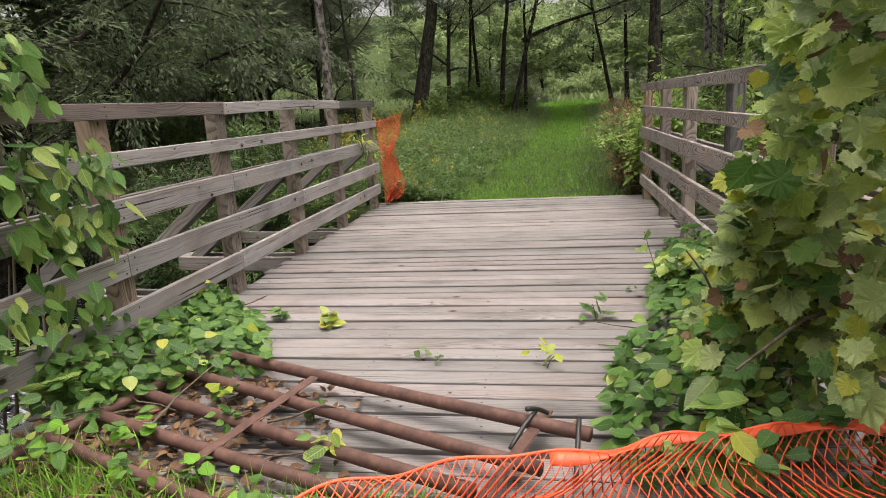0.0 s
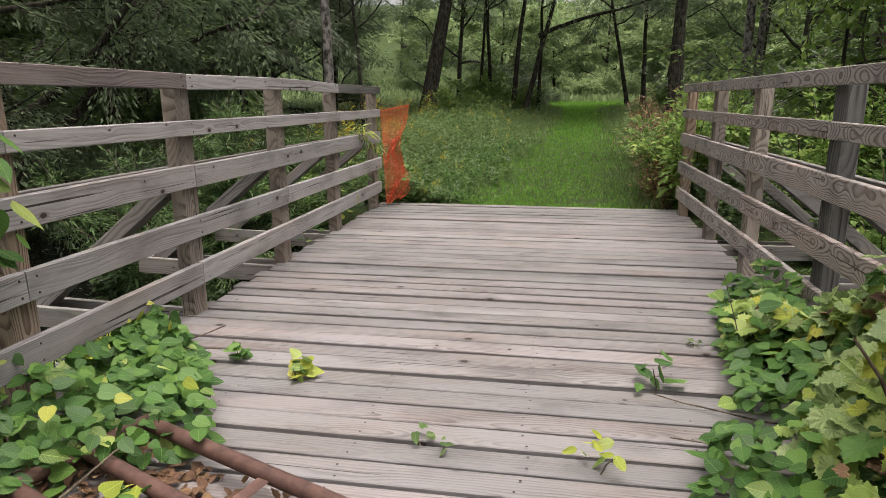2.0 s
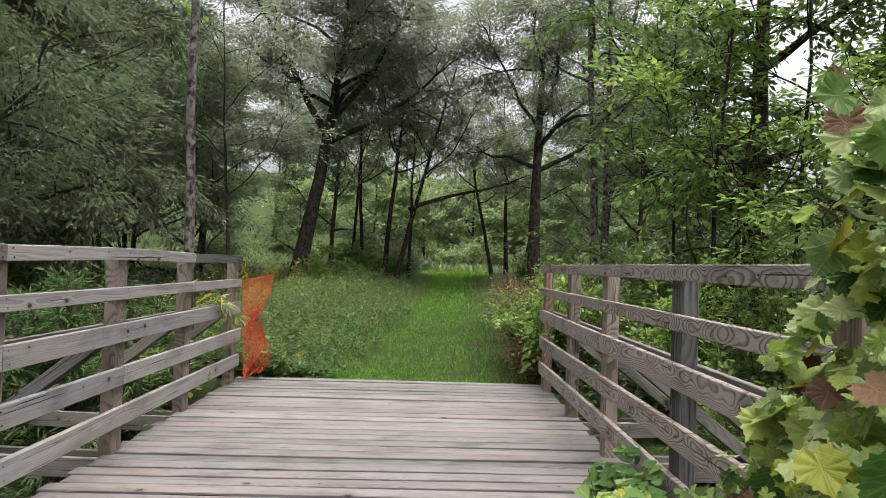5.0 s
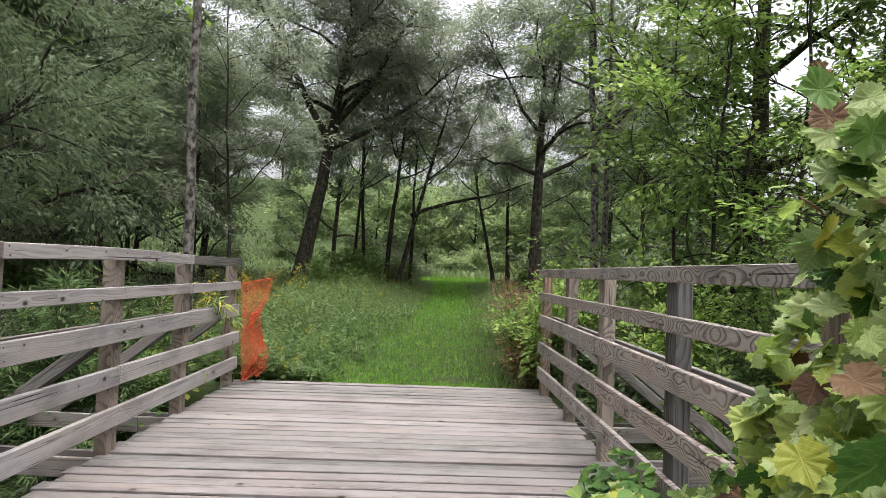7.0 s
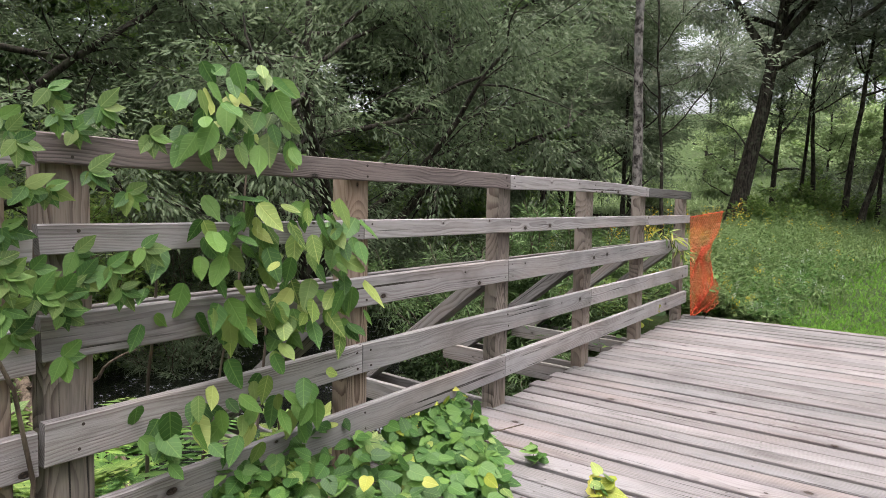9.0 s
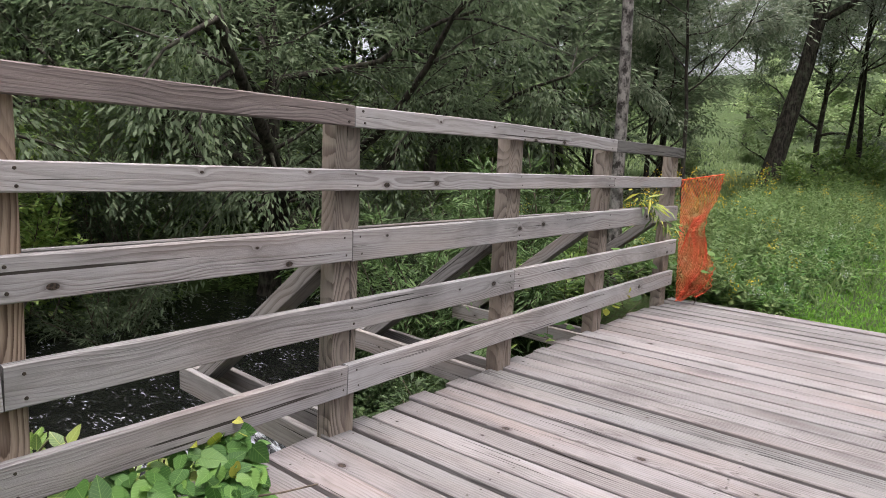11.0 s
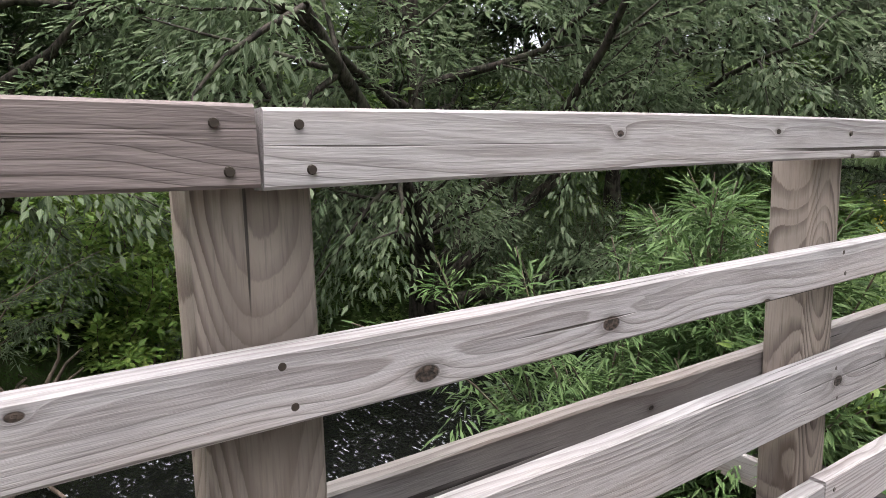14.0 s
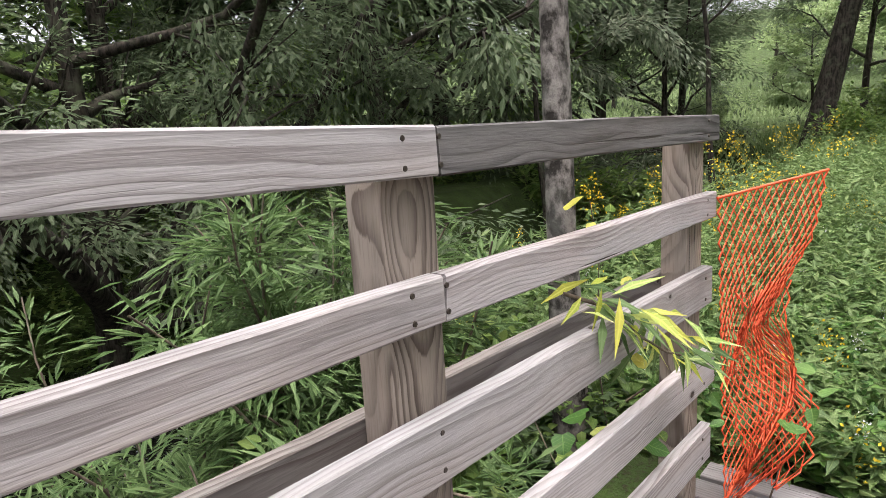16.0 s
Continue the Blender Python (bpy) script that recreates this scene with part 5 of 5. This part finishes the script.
# leafy sprouts pushing up outside the railing and between planks
SPROUTS = (
    (-0.65, 4.47, 0.0, 11, 0.085, 0.10, (IVY, YELLOW, VINE)), (0.72, 3.92, 0.0, 9, 0.075, 0.13, (YELLOW, VINE)), (1.02, 4.62, 0.0, 9, 0.10, 0.14, (IVY,)), (-1.05, 4.62, 0.0, 8, 0.08, 0.08, (IVY,)),
    (-0.12, 2.92, 0.02, 14, 0.085, 0.14, (VINE, YELLOW, IVY)), (-0.62, 3.12, 0.03, 8, 0.06, 0.10, (IVY,)), (-0.5, 2.75, 0.02, 14, 0.06, 0.14, (IVY, GRASS)), (-1.4, 3.0, 0.03, 16, 0.07, 0.22, (IVY, VINE)), (-1.5, 2.7, 0.0, 18, 0.07, 0.28, (IVY, GRASS)), (-0.25, 2.62, 0.02, 12, 0.06, 0.12, (IVY, GRASS)), (-1.25, 3.15, 0.03, 10, 0.06, 0.12, (IVY,)), (-0.75, 2.68, 0.02, 12, 0.06, 0.15, (IVY, GRASS)), (-0.95, 2.90, 0.03, 12, 0.07, 0.16, (IVY, GRASS)), (-1.15, 2.75, 0.03, 16, 0.08, 0.22, (IVY, GRASS)), (-0.30, 3.30, 0.02, 8, 0.06, 0.08, (IVY,)), (-0.78, 3.42, 0.02, 9, 0.07, 0.10, (IVY, YELLOW)),
    (-1.52, 4.25, 0.0, 18, 0.085, 0.10, (IVY, VINE)), (-1.45, 4.05, 0.0, 14, 0.085, 0.10, (IVY, VINE)), 
    (1.5, 4.9, 0.0, 12, 0.10, 0.55, (IVY, VINE)), (1.45, 3.2, 0.0, 10, 0.16, 0.30, (BRIGHT, VINE)), (1.35, 2.95, 0.0, 8, 0.17, 0.25, (BRIGHT, YELLOW)), (0.05, 4.0, 0.0, 5, 0.04, 0.06, (WEED,)), (0.15, 3.95, 0.0, 4, 0.04, 0.06, (WEED,)), (1.3, 5.2, 0.0, 5, 0.05, 0.06, (WEED,)),
    (-1.85, 8.9, -0.1, 14, 0.09, 0.6, (IVY, VINE)), (-1.8, 8.3, -0.3, 14, 0.09, 0.6, (VINE, YELLOW)), (-1.45, 9.50, 0.0, 14, 0.09, 0.5, (IVY,)), (-1.9, 7.5, -0.4, 14, 0.08, 0.6, (VINE, IVY)), (-2.0, 9.35, 0.0, 16, 0.08, 1.2, (YELLOW, VINE)),
)
for k, (x, y, z, n, size, tall, mats) in enumerate(SPROUTS):
    sp = plant("sprout", (x, y, z), "small leafy green sprout beside the weathered planks", "plant", [(wander(nr, (x, y, z - 0.03), (nr.normal() * 0.2, nr.normal() * 0.2, 1), tall, 5, 0.15), np.linspace(0.004, 0.002, 6))], 5)
    s = nr.uniform(0.3, 1.0, n)
    P = np.stack([x + nr.normal(size=n) * 0.30 * min(tall, 0.35), y + nr.normal(size=n) * 0.30 * min(tall, 0.35), z + tall * s], -1)
    D = unit(nr, n) * np.array([1, 1, 0.35]) + np.array([0, 0, -0.15])
    N = unit(nr, n) * 0.45 + np.array([0.1, -0.25, 1])
    single_leaves(sp, P, D, N, size * nr.uniform(0.7, 1.3, n), LANCE if k % 3 else HEART, mats, k)

# narrow-leaved weed draped over the railing near its far end
drape = plant("draped_weed", (-1.6, 8.75, 0.85), "yellow-green narrow-leaved weed draped over a rail", "weed", [(np.array([(-1.70, 8.45, 1.02), (-1.62, 8.52, 0.98), (-1.57, 8.62, 0.88), (-1.55, 8.75, 0.80), (-1.54, 8.9, 0.74)]), np.linspace(0.006, 0.003, 5))])
n = 60
s = nr.uniform(0, 1, n)
P = np.stack([-1.62 + 0.08 * s + nr.normal(size=n) * 0.03, 8.45 + 0.45 * s + nr.normal(size=n) * 0.04, 1.02 - 0.27 * s + nr.normal(size=n) * 0.03], -1)
D = np.stack([0.5 + nr.normal(size=n) * 0.5, 0.4 + nr.normal(size=n) * 0.7, -0.5 + nr.normal(size=n) * 0.4], -1)
single_leaves(drape, P, D, unit(nr, n) * 0.4 + np.array([0.5, -0.2, 0.8]), nr.uniform(0.09, 0.17, n), NARROW, (LOWWILLOW, VINE, YELLOW), 5)


# ferns
def fern(x, y, z, fronds, long, seed):
    rg = np.random.default_rng(seed)
    thing = tagged(empty("fern", (x, y, z)), "bright green fern with arching feathery fronds", "fern")
    for _ in range(fronds):
        a = rg.uniform(0, 6.28)
        s = np.linspace(0, 1, 16)
        r = long * rg.uniform(0.7, 1.1)
        pts = np.stack([np.cos(a) * r * s, np.sin(a) * r * s, 0.75 * r * np.sin(1.9 * s) * 0.8], -1)
        t = np.gradient(pts, axis=0)
        side = np.cross(t, [0, 0, 1])
        side /= np.linalg.norm(side, axis=1)[:, None]
        P = np.concatenate([pts[2:], pts[2:]])
        D = np.concatenate([side[2:] + t[2:] * 1.5, -side[2:] + t[2:] * 1.5])
        w = (0.24 * np.sin(np.pi * (0.15 + 0.85 * s[2:])) + 0.03) * r
        leaves("frond", P, D, np.tile([0, 0, 1.0], (len(P), 1)), np.concatenate([w, w]), (NARROW[0] * np.array([1.9, 1, 0.5]), NARROW[1]), BRIGHT if seed % 2 else IVY, thing)["kind"] = "stuff"
    return thing


for k, (x, y, z) in enumerate(((-2.1, 3.35, -0.05), (-2.3, 3.0, 0.0), (-2.75, 3.3, -0.25), (-1.62, 3.30, 0.05), (-2.5, 2.5, 0.0), (-3.1, 2.9, -0.15), (-2.05, 2.2, 0.0), (-3.0, 3.5, -0.4))):
    fern(x, y, z, 9, 0.5 if k != 3 else 0.36, 300 + k)

# ---- the stream's things ----
log_a = tagged(put_mesh("log", tubes_mesh("log", [(np.array([(-7.6, 4.95, -0.55), (-6.6, 4.85, -0.80), (-5.6, 4.72, -1.02), (-4.5, 4.46, -1.22)]), np.array([0.04, 0.052, 0.06, 0.065]))], 10), DRIFT), "peeled tan log lying in the stream", "log")
log_b = tagged(put_mesh("log", tubes_mesh("log", [(np.array([(-8.2, 4.75, -0.3), (-7.0, 4.5, -0.62), (-5.8, 4.25, -0.95), (-4.4, 3.95, -1.2)]), np.array([0.05, 0.07, 0.085, 0.09]))], 10), DRIFT), "grey log half sunk at the stream bank", "log")
pile = tagged(empty("driftwood_pile", (-7.0, 4.35, -1.0)), "tangle of bare brown roots and driftwood on the bank", "driftwood")
for k in range(26):
    st = wander(nr, (nr.normal() * 0.35, nr.normal() * 0.45, 0.0), (nr.normal() * 0.6, nr.normal() * 0.7, 1), nr.uniform(0.7, 1.6), 7, 0.3)
    put_mesh("root", tubes_mesh("root", [(st, np.linspace(nr.uniform(0.015, 0.05), 0.008, 8))], 6), TWIG if k % 2 else DRIFT, pile)
for k in range(22):
    st = np.array([(-5.5, 3.9), (-4.3, 3.9), (-3.6, 4.2), (-3.8, 6.9), (-4.6, 7.4), (-3.2, 5.2), (-3.0, 6.2), (-5.6, 8.2)])[k % 8] + nr.normal(size=2) * 0.28
    bm = bmesh.new()
    bmesh.ops.create_icosphere(bm, subdivisions=2, radius=nr.uniform(0.08, 0.22))
    off = nr.uniform(0, 50)
    for v in bm.verts:
        v.co *= 1 + 0.28 * noise.noise(v.co * 6 + Vector((off, 0, 0)))
        v.co.z *= 0.6
    tagged(part("stone", bm, STONE, m=Matrix.Translation((st[0], st[1], float(max(height(st[0], st[1]), -1.5)) + 0.03)), smooth=True), "dark wet rounded stone in the stream", "stone", "stream stones")

# fall over a low sill
s = np.linspace(0, 1, 14)
yy = np.linspace(4.2, 6.9, 40)
SX, YY = np.meshgrid(s, yy, indexing="ij")
FX = -4.25 + 1.0 * SX + 0.14 * np.sin(3 * YY) + 0.04 * np.sin(11 * YY)
FZ = -1.145 - 0.30 * (3 * SX ** 2 - 2 * SX ** 3) + 0.03 * np.sin(17 * YY + 5 * SX) * SX + 0.02 * np.sin(29 * YY - 8 * SX)
i, k = np.meshgrid(np.arange(13), np.arange(39), indexing="ij")
a = i * 40 + k
tagged(put_mesh("waterfall", mesh_of("waterfall", np.stack([FX, YY, FZ], -1).reshape(-1, 3), [np.stack([a, a + 1, a + 41, a + 40], -1).reshape(-1, 4)], True), FALLS), "low white cascade of foaming stream water", "water", kind="structure")

# dead leaves and twigs on the deck
n = 2600
x, y = nr.uniform(-1.6, 0.1, n), nr.uniform(2.45, 3.75, n)
keep = (nr.uniform(size=n) < np.clip(1.0 - (x + 1.3) * 0.75, 0.06, 1)) & (y < 3.9 - 0.3 * (x + 1.5))
P = np.stack([x, y, 0.012 + nr.uniform(0, 0.03, n)], -1)[keep]
m = len(P)
ll = leaves("dead_leaves", P, unit(nr, m) * np.array([1, 1, 0.25]), unit(nr, m) * 0.5 + np.array([0, 0, 1]), nr.uniform(0.03, 0.075, m), OVAL, DRY)
tagged(ll, "brown curled dead leaves scattered on the planks", "dead leaves", kind="stuff")
P = np.stack([1.5 + nr.normal(size=140) * 0.22, 3.05 + nr.normal(size=140) * 0.16, 0.015 + nr.uniform(0, 0.04, 140)], -1)
tagged(leaves("dead_leaves", P, unit(nr, 140) * np.array([1, 1, 0.25]), unit(nr, 140) * 0.5 + np.array([0, 0, 1]), nr.uniform(0.03, 0.07, 140), OVAL, DRY), "brown curled dead leaves scattered on the planks", "dead leaves", kind="stuff")
for k in range(5):
    st = wander(nr, (nr.uniform(-1.4, -0.4), nr.uniform(2.7, 3.5), 0.06), (nr.normal(), nr.normal() * 0.5, 0.05), nr.uniform(0.3, 0.7), 6, 0.15)
    st[:, 2] = np.clip(st[:, 2], 0.02, 0.13)
    tagged(put_mesh("twig", tubes_mesh("twig", [(st, np.linspace(0.006, 0.003, 7))], 5), TWIG), "thin dry brown twig lying on the gate", "twig")

for k, (x, y, bz, w, t, mat) in enumerate(((-2.15, 4.40, -0.60, 0.28, 0.80, VINE), (-2.25, 4.75, -0.80, 0.25, 0.80, VINE), (-2.05, 4.10, -0.45, 0.30, 0.72, VINE), (-2.35, 4.15, -0.65, 0.35, 0.75, BRIGHT), (-2.2, 4.95, -0.80, 0.14, 1.10, YELLOW))):
    shrub("bank_vine", x, y, w, t, mat, LANCE, 400 + k, 6 if k < 4 else 2, 5, 0.10, 0.3, "yellow-green leafy vine growing up under the railing", base_z=bz, category="vine", reach=0.07)

x, y = np.concatenate([nr.uniform(-1.7, 0.4, 1500), nr.uniform(-1.7, -0.9, 500)]), np.concatenate([2.42 + 0.32 * nr.uniform(0, 1, 1500) ** 1.5, nr.uniform(2.5, 2.95, 500)])
P = np.stack([x, y, np.full(2000, -0.01)], -1)
tuft = leaves("tuft_grass", P, np.stack([nr.normal(size=2000) * 0.5, nr.normal(size=2000) * 0.5, np.ones(2000)], -1), unit(nr, 2000) * np.array([1, 1, 0.2]), nr.uniform(0.06, 0.17, 2000), BLADE, GRASS)
tagged(tuft, "tufts of green grass at the deck's near edge", "grass", kind="stuff")

# ---- deck planks ----
rng = random.Random(5)
PLANK_MESHES = [board_mesh(DECK_W, 0.133, 0.05, k, 0.004, 0.003) for k in range(6)]
y, n = 2.52, 0
while y < 9.62:
    me = PLANK_MESHES[n % 6]
    old = 6.48 <= y < 6.635
    ob = put_mesh("plank", me if not old else board_mesh(DECK_W, 0.134, 0.042, 77, 0.008), OLDPLANK if old else PLANK, deck)
    x0 = -1.705 + rng.uniform(-0.03, 0.02)
    slant = 0.011
    ob.matrix_basis = Matrix.Translation((x0, y, -0.024 + rng.uniform(-0.005, 0.004))) @ Matrix.Rotation(slant + rng.uniform(-0.002, 0.002), 4, "Z") @ Matrix.Rotation(rng.uniform(-0.025, 0.025), 4, "X")
    y += PITCH + rng.uniform(-0.004, 0.004)
    n += 1

# nail heads, two to a plank over each stringer
verts, faces, n = [], [], 0
ang = np.linspace(0, 2 * np.pi, 6, endpoint=False)
y = 2.52
while y < 9.62:
    for x in (-1.58, -0.9, -0.2, 0.45, 1.1, 1.78):
        for d in (-0.035, 0.035):
            cx, cy = x + rng.uniform(-0.02, 0.02), y + d + 0.011 * (x + 1.7) + rng.uniform(-0.006, 0.006)
            verts.append(np.stack([cx + 0.006 * np.cos(ang), cy + 0.006 * np.sin(ang), np.full(6, 0.0065)], -1))
            faces.append(np.arange(6) + n)
            n += 6
    y += PITCH
tagged(put_mesh("nail_heads", mesh_of("nail_heads", np.concatenate(verts), [np.array(faces)]), SCREW, deck, "dark sunken nail heads"), kind="stuff")
